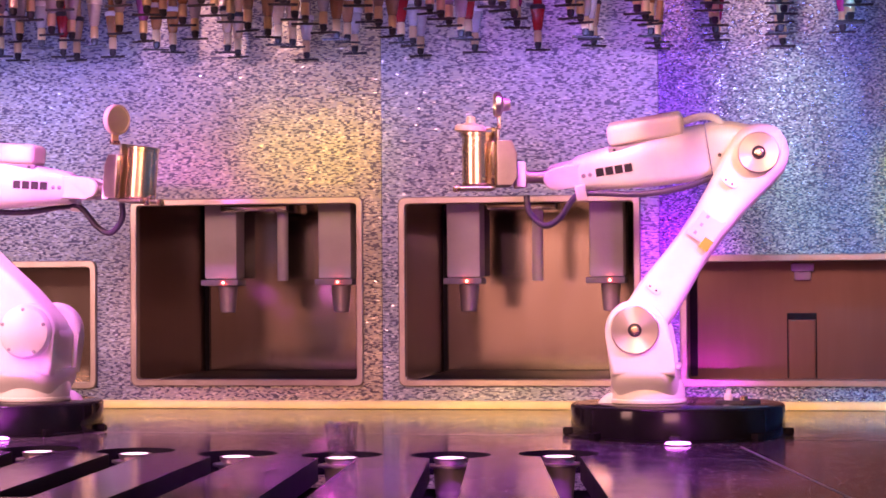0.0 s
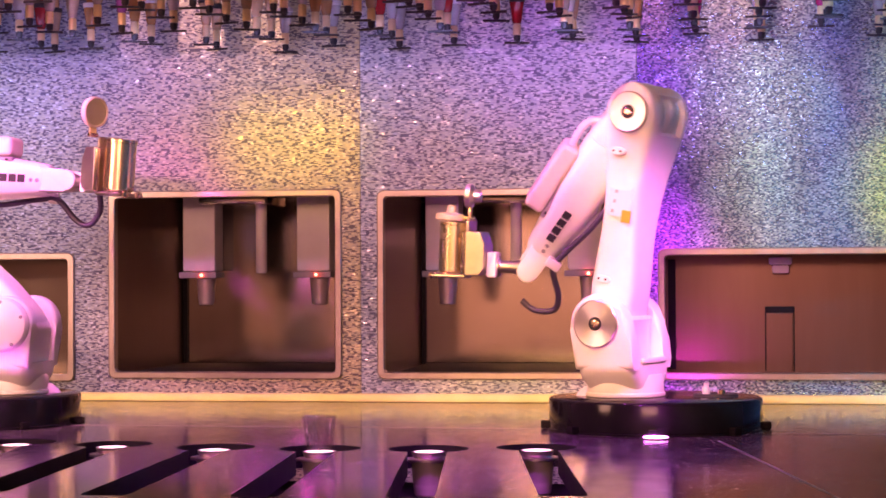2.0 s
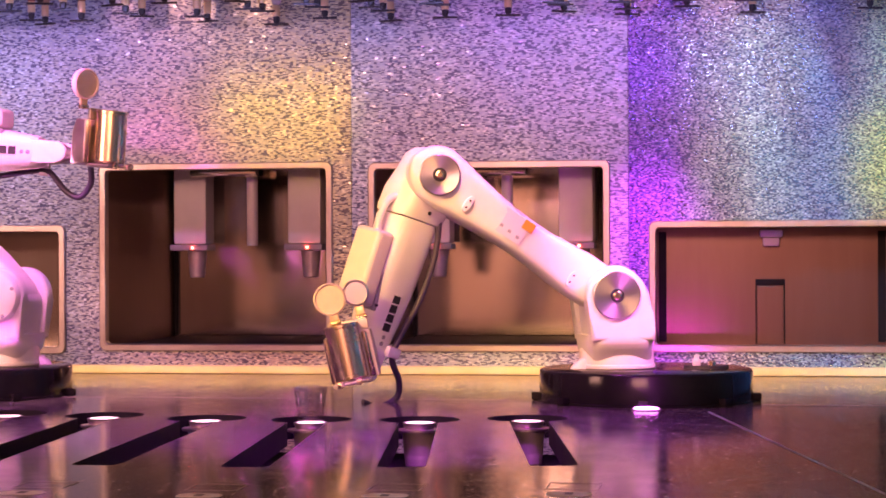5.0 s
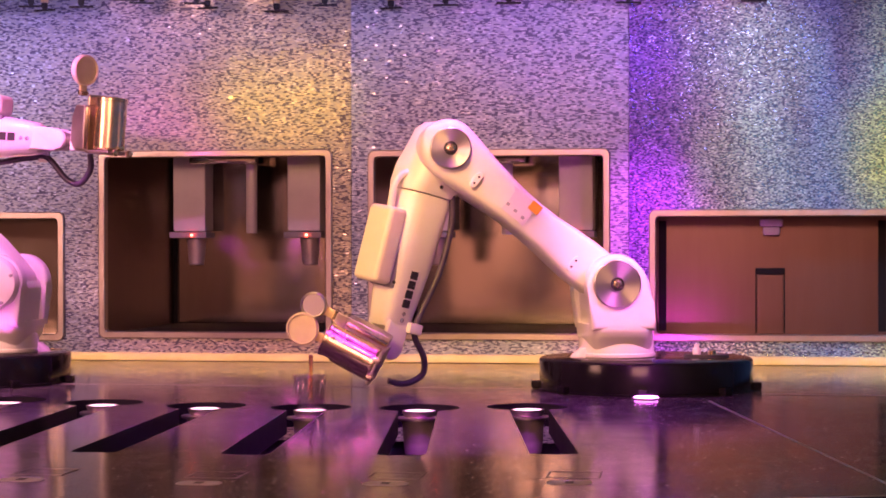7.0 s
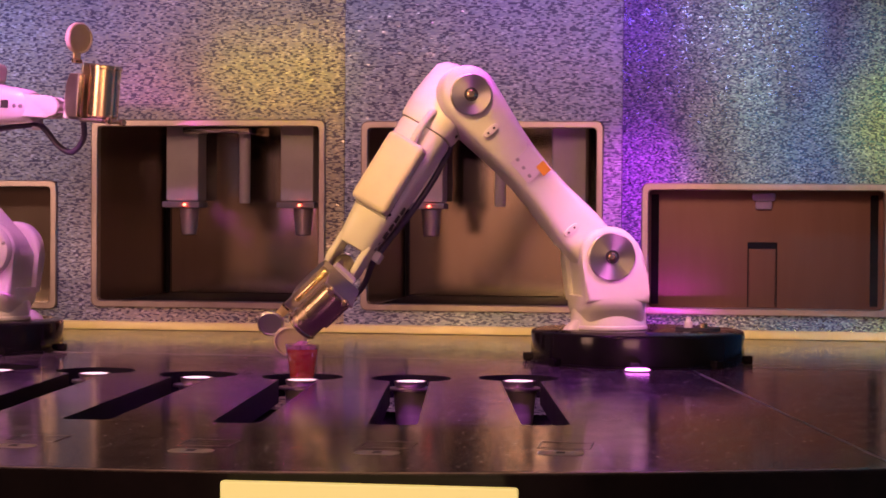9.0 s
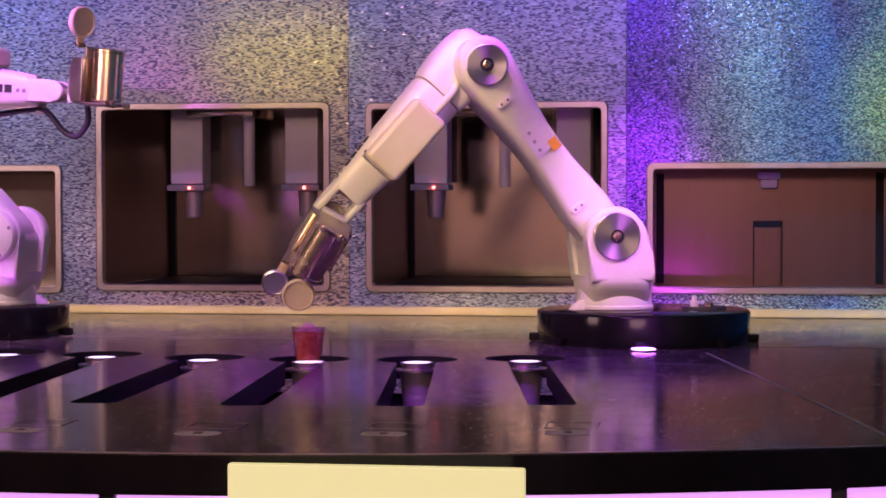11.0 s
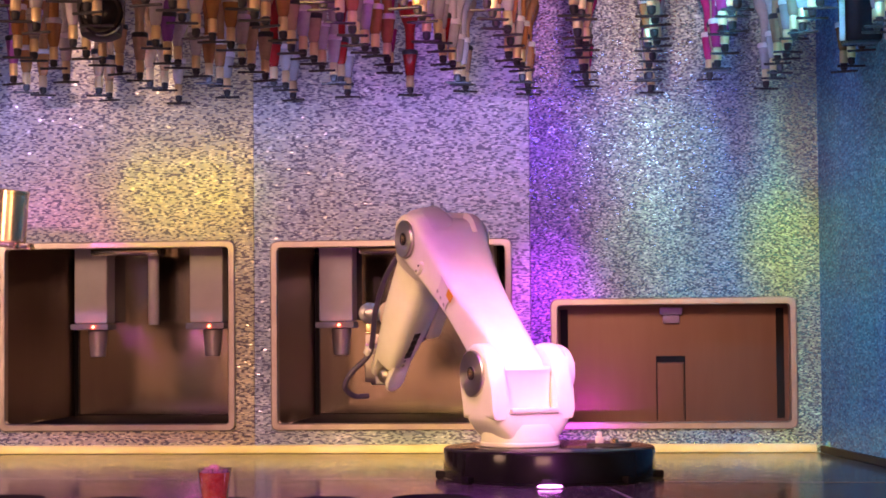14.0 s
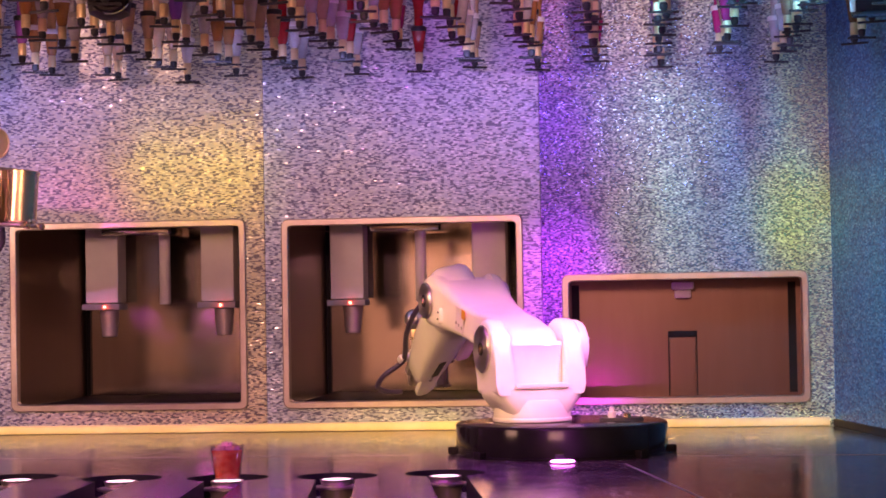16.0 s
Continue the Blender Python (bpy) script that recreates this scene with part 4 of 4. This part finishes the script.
def link_part(root):
    """The lower arm: origin at its lower joint, z towards the elbow."""
    L = 0.56
    rows = []
    for k in range(9):
        a = radians(-90 + 90 * k / 8)
        rows.append((0.060 * math.sin(a), 0, 0, max(0.060 * math.cos(a), 0.004), 0.068))
    waist = [(0.04, 0.062, 0.069), (0.10, 0.063, 0.071), (0.16, 0.058, 0.075), (0.22, 0.052, 0.080), (0.28, 0.050, 0.085), (0.34, 0.052, 0.090), (0.40, 0.058, 0.096), (0.46, 0.066, 0.104), (0.51, 0.074, 0.112), (0.56, 0.079, 0.118)]
    for h, hx, hy in waist:
        rows.append((h, 0.004 * math.sin(math.pi * h / L), 0, hx, hy))
    for k in range(1, 9):
        a = radians(90 * k / 8)
        rows.append((L + 0.079 * math.sin(a), 0, 0, max(0.079 * math.cos(a), 0.004), 0.118))
    bm = bmesh.new()
    loft(bm, rows, p=6.0, n=48)
    # shallow pocket in the back of the elbow
    bm.normal_update()
    seat = [f for f in bm.faces if f.normal.x < -0.35 and abs(f.calc_center_median().y) < 0.068 and 0.49 < f.calc_center_median().z < 0.615]
    if seat:
        bmesh.ops.inset_region(bm, faces=seat, thickness=0.006, depth=-0.016)
    link_ob = part("lower_arm", bm, M_WHITE, root, "white enamelled lower arm")
    joint_cap(link_ob, (0, 0.1185, L), 0.054)
    joint_cap(link_ob, (0, -0.1185, L), 0.054, -1)
    for h, sd, lean in ((0.455, 1, 0.02), (0.115, 1, 0.025), (0.455, -1, 0.02)):
        y = 0.107 if h > 0.3 else 0.072
        part("boss", loft(bmesh.new(), [(sd * (y - 0.006), h, lean, 0.011, 0.024), (sd * (y + 0.005), h, lean, 0.009, 0.022)], axis="y", p=2.3, n=20), M_WHITE, link_ob)
        for dx in (-0.010, 0.010):
            part("screw", turned(bmesh.new(), [(0.003, 0), (0.003, sd * 0.003), (0.001, sd * 0.004)], 10, "y", (lean + dx, sd * (y + 0.005), h)), M_INK, link_ob)
    # safety labels
    y = 0.0902
    part("label", boxed(-0.034, 0.034, y, y + 0.0012, 0.285, 0.365), M_LABEL, link_ob, "printed safety label")
    part("label", boxed(-0.036, -0.010, y + 0.0014, y + 0.0024, 0.272, 0.304), M_ORANGE, link_ob, "orange warning label")
    for k, (x, z) in enumerate(((0.014, 0.350), (0.016, 0.324), (0.018, 0.298))):
        part("icon", boxed(x - 0.004, x + 0.004, y + 0.0005, y + 0.0026, z - 0.0045, z + 0.0045), M_GREY, link_ob)
    return link_ob


def forearm_part(root):
    """The forearm: origin at the elbow joint, x towards the wrist, z away from the underside."""
    bm = bmesh.new()
    loft(bm, [(-0.068, 0, 0.005, 0.03, 0.03), (-0.060, 0, 0.005, 0.052, 0.050), (-0.04, 0, 0.006, 0.070, 0.064), (0.0, 0, 0.009, 0.076, 0.070), (0.06, 0, 0.021, 0.078, 0.080), (0.11, 0, 0.030, 0.074, 0.078), (0.125, 0, 0.032, 0.070, 0.074)], axis="x", p=4.0)
    loft(bm, [(0.128, 0, 0.034, 0.066, 0.070), (0.14, 0, 0.034, 0.069, 0.073), (0.30, 0, 0.034, 0.063, 0.066), (0.40, 0, 0.034, 0.056, 0.055), (0.470, 0, 0.034, 0.049, 0.046), (0.486, 0, 0.034, 0.043, 0.040)], axis="x", p=3.4)
    # wrist fork
    for sd in (1, -1):
        slab(bm, hull(circle(0.540, 0.035, 0.030) + [(0.465, 0.0), (0.465, 0.07)]), *sorted((sd * 0.030, sd * 0.047)), 0.006)
    fore = part("forearm", bm, M_WHITE, root, "white enamelled forearm")
    part("valve_box", boxed(0.180, 0.382, -0.053, 0.053, 0.094, 0.150, bevel=0.014, seg=3), M_VALVE, fore, "cream white valve box")
    part("valve_base", boxed(0.176, 0.386, -0.048, 0.048, 0.080, 0.0935, bevel=0.003), M_GREY, fore)
    for sx in (0.192, 0.370):
        for sd in (1, -1):
            part("screw", turned(bmesh.new(), [(0.004, 0), (0.004, sd * 0.004), (0.001, sd * 0.005)], 10, "y", (sx, sd * 0.0480, 0.086)), M_INK, fore)
    part("air_line", tube(bmesh.new(), [(0.179, 0.01, 0.125), (0.13, 0.01, 0.130), (0.095, 0.01, 0.118), (0.08, 0.01, 0.09)], 0.010), M_PLASTIC, fore, "pale air line")
    part("hose", tube(bmesh.new(), [(0.10, 0.060, -0.020), (0.20, 0.066, -0.040), (0.32, 0.062, -0.040), (0.43, 0.054, -0.020), (0.490, 0.050, -0.018), (0.545, 0.046, -0.070), (0.590, 0.036, -0.085), (0.624, 0.024, -0.045), (0.625, 0.012, 0.0)], 0.0085), M_HOSE, fore, "dark violet hose looping round the wrist")
    part("clip", boxed(0.462, 0.490, 0.045, 0.066, -0.030, 0.010, bevel=0.004), M_PLASTIC, fore)
    part("cover_screw", turned(bmesh.new(), [(0.005, 0), (0.005, 0.003), (0.002, 0.004)], 12, "y", (0.10, 0.0755, 0.03)), M_INK, fore)
    for sd in (1, -1):
        for k in range(4):
            xa, xb = 0.407 - 0.0255 * k, 0.428 - 0.0255 * k
            skin = 0.063 - 0.07 * max(xa - 0.30, 0) + 0.0012
            part("lettering_bar", boxed(xa, xb, *sorted((sd * 0.0480, sd * skin)), 0.024, 0.046), M_INK, fore, smooth=False)
        for k in range(2):
            part("plug", turned(bmesh.new(), [(0.006, 0), (0.006, sd * 0.002), (0.004, sd * 0.003)], 14, "y", (0.462 - 0.018 * k, sd * 0.0495, 0.032)), M_GREY, fore)
    return fore


LID_HINGE = (0.166, -0.018, 0.126)


def shaker_lid(tool, face, at, r, hub):
    """A round lid on a short hinged arm: origin at the hinge, the arm along z, the face towards x."""
    lid = part("lid", turned(bmesh.new(), [(hub * 0.7, -0.034), (hub, -0.032), (hub * 1.15, -0.014), (r * 0.9, -0.009), (r, -0.006), (r, 0.006), (r - 0.004, 0.009), (r - 0.006, 0.004), (0.0, 0.004)], 40, "x", (0.0, 0, 0.062)), face, tool, "round shaker lid with a conical back", at=at)
    part("hinge_arm", boxed(-0.007, -0.001, -0.012, 0.012, 0.0, 0.030, bevel=0.002), M_BRASS, lid, "brass hinge arm")
    part("hinge_pin", turned(bmesh.new(), [(0.005, -0.015), (0.006, -0.014), (0.006, 0.014), (0.005, 0.015)], 14, "y", (-0.002, 0, 0.0)), M_CHROME, lid)
    return lid


def tool_part(root, lids):
    """The shaker tool: origin at the wrist's centre, x out of the flange, z along the shaker to its mouth."""
    bm = bmesh.new()
    bmesh.ops.create_uvsphere(bm, u_segments=24, v_segments=14, radius=0.028)
    turned(bm, [(0.022, 0.02), (0.017, 0.045), (0.017, 0.078), (0.029, 0.080), (0.029, 0.108), (0.024, 0.110)], 28, "x")
    tool = part("shaker_tool", bm, M_FRAME, root, "steel shaker tool on the wrist")
    part("bracket", slab(bmesh.new(), [(0.112, -0.006), (0.112, 0.060), (0.126, 0.094), (0.166, 0.094), (0.166, -0.026), (0.126, -0.026)], -0.054, 0.066, 0.003), M_FRAME, tool, "folded satin steel bracket")
    part("back_plate", boxed(0.157, 0.1655, -0.040, 0.064, 0.0945, 0.125, bevel=0.003), M_FRAME, tool)
    can = turned(bmesh.new(), [(0.039, -0.071), (0.0425, -0.067), (0.0425, 0.060), (0.0450, 0.062), (0.0450, 0.069), (0.041, 0.071), (0.0395, 0.064), (0.0395, -0.06), (0.0, -0.06)], 48, at=(0.210, 0, 0.048))
    part("shaker_cup", can, M_CHROME, tool, "satin steel shaker cup")
    for y in (-0.050, 0.050):
        part("clamp_bar", turned(bmesh.new(), [(0.006, -0.025), (0.0075, -0.023), (0.0075, 0.088), (0.005, 0.091)], 16, at=(0.1740, y, 0)), M_CHROME, tool, "polished clamp bar")
    part("base_plate", boxed(0.1665, 0.262, -0.046, 0.046, -0.036, -0.0265, bevel=0.004), M_FRAME, tool)
    for y in (-0.024, 0.024):
        part("bolt", turned(bmesh.new(), [(0.006, 0.2625), (0.009, 0.263), (0.009, 0.273), (0.006, 0.275)], 16, "x", (0, y, -0.031)), M_CHROME, tool)
    x, y, z = LID_HINGE
    made = [shaker_lid(tool, M_LID, Matrix.Translation((x, y if lids > 1 else -0.062, z)), 0.042, 0.012 if lids > 1 else 0.022)]
    if lids > 1:
        made.append(shaker_lid(tool, M_CAP, Matrix.Translation((x - 0.004, y + 0.068, z + 0.002)), 0.034, 0.016))
    part("gripper_cover", boxed(0.084, 0.111, -0.034, 0.034, -0.030, 0.040, bevel=0.005), M_PLASTIC, tool)
    return tool, made


def robot(x, y, label, lids=2):
    root = empty("bar_robot", pose(x, y, TOP + 0.0865), label, "robot", "robots behind the bar")
    moving = [column_part(root), link_part(root), forearm_part(root)]
    tool, made = tool_part(root, lids)
    return root, made, *moving, tool


def robot_pose(a1, a2, a3, roll, tilt, twist, lean=0):
    """The poses of the four moving parts in the robot's space, from joint angles in degrees."""
    turn = pose(0, 0, 0, 0, 0, 180 + a1)
    shoulder = turn @ Matrix.Translation((0.025, 0, J2_Z))
    lower = shoulder @ pose(0, 0, 0, 0, a2, 0)
    elbow = turn @ Matrix.Translation(turn.inverted() @ (lower @ Vector((0, 0, 0.56))))
    fore = elbow @ pose(0, 0, 0, 0, a3, 0)
    spin = Matrix.Translation((0, 0, 0.035)) @ pose(0, 0, 0, -roll, 0, 0) @ Matrix.Translation((0, 0, -0.035))
    wrist = turn @ Matrix.Translation(turn.inverted() @ (fore @ Vector((0.540, 0, 0.035))))
    return turn, lower, fore @ spin, wrist @ pose(0, 0, 0, 0, tilt, 0) @ pose(0, 0, 0, lean, 0, 0) @ pose(0, 0, 0, 0, 0, twist)


arm, arm_lids, *arm_parts = robot(0.62, 2.965, "white six-axis robot arm pouring a drink with a steel shaker")
still, _, *still_parts = robot(-1.10, 2.985, "white six-axis robot arm at rest holding a steel shaker", 1)
for ob, m in zip(still_parts, robot_pose(180, -45, 3.5, 0, 4, -32)):
    ob.matrix_basis = m

# ---------------------------------------------------------------- the drink
CUP_Z = 0.105
cx, cy = holder.matrix_basis.translation.x, holder.matrix_basis.translation.y
cup = empty("plastic_cup", pose(cx, cy, 0.94 + CUP_Z), "clear plastic cup on the lit cup holder", "cup")
part("wall", turned(bmesh.new(), [(0.029, 0.0005), (0.0305, 0.002), (0.0405, 0.080), (0.0425, 0.082), (0.0425, 0.084), (0.0395, 0.083), (0.0295, 0.004), (0.0, 0.004)], 40), M_CUP, cup)
drink = part("drink", turned(bmesh.new(), [(0.0, 0.0), (0.0275, 0.0), (0.0290, 0.012), (0.0365, 0.066), (0.0, 0.067)], 32), M_DRINK, cup, "red drink")
bm = bmesh.new()
for k in range(16):
    a, r = rng.uniform(0, 6.28), 0.027 * math.sqrt(rng.random())
    s = rng.uniform(0.006, 0.010)
    m = Matrix.Translation((r * math.cos(a), r * math.sin(a), 0.068 + rng.uniform(-0.003, 0.006))) @ Euler((rng.uniform(0, 3), rng.uniform(0, 3), 0)).to_matrix().to_4x4()
    made = bmesh.ops.create_cube(bm, size=s * 1.7, matrix=m)
ice = part("ice", bm, M_ICE, cup, "crushed ice", smooth=False)
stream = tagged(part("drink_stream", turned(bmesh.new(), [(0.002, 0.0), (0.0035, 0.01), (0.004, 0.07), (0.0055, 0.10), (0.003, 0.103)], 12), M_STREAM), "thin stream of drink falling into the cup", "stream")

# ---------------------------------------------------------------- what moves
# seconds, turn, lower arm, forearm, forearm roll, shaker tilt, shaker twist, shaker lean
JOINTS = [
    (0.0, 0.2, -35.2, 8.8, 12, 0, 14, 0), (0.5, 0.6, -50.9, -4, 10, 0, 13, 0), (1.0, -8.4, -51.6, -3.5, 10, 0, 13, 0), (1.5, -20.5, -40.9, 18, 14, 0, 13, 0),
    (2.0, -21.6, -9.7, 52, 28, -3, 17, 0), (2.5, -12.6, 18.2, 66.2, 44, -1, 88, 0), (3.0, -7.0, 29.4, 70.5, 42, -1, 91, 0), (3.5, -1.0, 27.9, 70.6, 43, -2, 94, 0),
    (4.0, 7.4, 43.3, 71.5, 38, 0, 87, 2), (4.5, 14.7, 56.8, 71, 34, 0.5, 80, 3), (4.7, 15.2, 56.5, 71.4, 34, 4, 80, 3), (5.6, 15.3, 54.0, 73.5, 33, 30, 79, 7), (6.8, 15.3, 51.8, 75.8, 31, 58, 77, 11),
    (7.0, 15.3, 51.0, 76, 30, 61.9, 76.8, 11.7), (7.5, 15.4, 48.4, 74.2, 28, 72.6, 72, 9), (8.0, 16.9, 45.7, 69, 34, 92, 71, 13.6), (8.5, 17.7, 43.3, 63.5, 40, 123, 84, 25),
    (8.7, 17.8, 42.6, 61, 56, 130, 85, 25), (9.7, 17.7, 41.0, 54.0, 85, 146, 88, 22), (10.8, 17.6, 39.5, 49.5, 98, 152, 90, 19), (11.0, 17.5, 37.7, 47.9, 96, 151, 90, 19), (11.5, 15.8, 27.5, 49.5, 28, 71, 84, 1),
    (12.0, -4.0, -23.9, 18.0, 9, 0, 13, 0), (12.5, -29.7, -49.9, 0.5, 6, 0, 12, 0), (13.0, -41.5, -49.6, 0.8, 4, 0, 15, 0), (13.5, -43.6, 28.4, 60, -70, 0, -15, 0),
    (14.0, -56.9, 47.7, 51, -75, 0, -25, 0), (14.5, -62.8, 52.2, 48, -75, 0, -30, 0), (15.0, -65.8, 68.7, 36, -75, 0, -30, 0), (15.5, -66.7, 75.9, 31, -75, 0, -30, 0), (16.0, -66.9, 76.2, 31, -75, 0, -30, 0)]


def eased(rows, t):
    """Monotone cubic through the rows at t."""
    ts = [r[0] for r in rows]
    i = max(0, min(len(rows) - 2, next((k for k in range(len(ts) - 1) if t <= ts[k + 1]), len(ts) - 2)))
    h = ts[i + 1] - ts[i]
    s = min(max((t - ts[i]) / h, 0), 1)
    out = []
    for c in range(1, len(rows[0])):
        def slope(k):
            if k <= 0 or k >= len(rows) - 1:
                return 0.0
            a = (rows[k][c] - rows[k - 1][c]) / (ts[k] - ts[k - 1])
            b = (rows[k + 1][c] - rows[k][c]) / (ts[k + 1] - ts[k])
            return 0.0 if a * b <= 0 else 2 * a * b / (a + b)
        p, q = rows[i][c], rows[i + 1][c]
        out.append((2 * s ** 3 - 3 * s * s + 1) * p + (s ** 3 - 2 * s * s + s) * h * slope(i) + (3 * s * s - 2 * s ** 3) * q + (s ** 3 - s * s) * h * slope(i + 1))
    return out


def motions():
    times = [k / 10 for k in range(161)]
    poses = [robot_pose(*eased(JOINTS, t)) for t in times]
    for i, ob in enumerate(arm_parts):
        walk(ob, [(t, p[i]) for t, p in zip(times, poses)])
    # the larger lid lies shut on the shaker until it swings up before the pour
    shut, raised = Matrix.Translation(LID_HINGE) @ pose(0, 0, 0, 0, 86, 0), Matrix.Translation(LID_HINGE)
    half = Matrix.Translation(LID_HINGE) @ pose(0, 0, 0, 0, 40, 0)
    walk(arm_lids[0], [(0.0, shut), (3.7, shut), (3.82, half), (3.95, raised), (16.0, raised)])
    # the drink rises in the cup while the shaker pours
    low, full = pose(0, 0, -0.085), pose(0, 0, 0.006)
    rise = [(0.0, low), (6.9, low), (7.4, pose(0, 0, -0.040)), (7.8, pose(0, 0, -0.014)), (8.1, full), (16.0, full)]
    walk(drink, rise)
    walk(ice, rise)
    down, up = pose(cx + 0.002, cy, 0.935), pose(cx + 0.002, cy, 1.072)
    walk(stream, [(0.0, down), (6.0, down), (6.3, up), (8.0, up), (8.4, down), (16.0, down)])


motions()
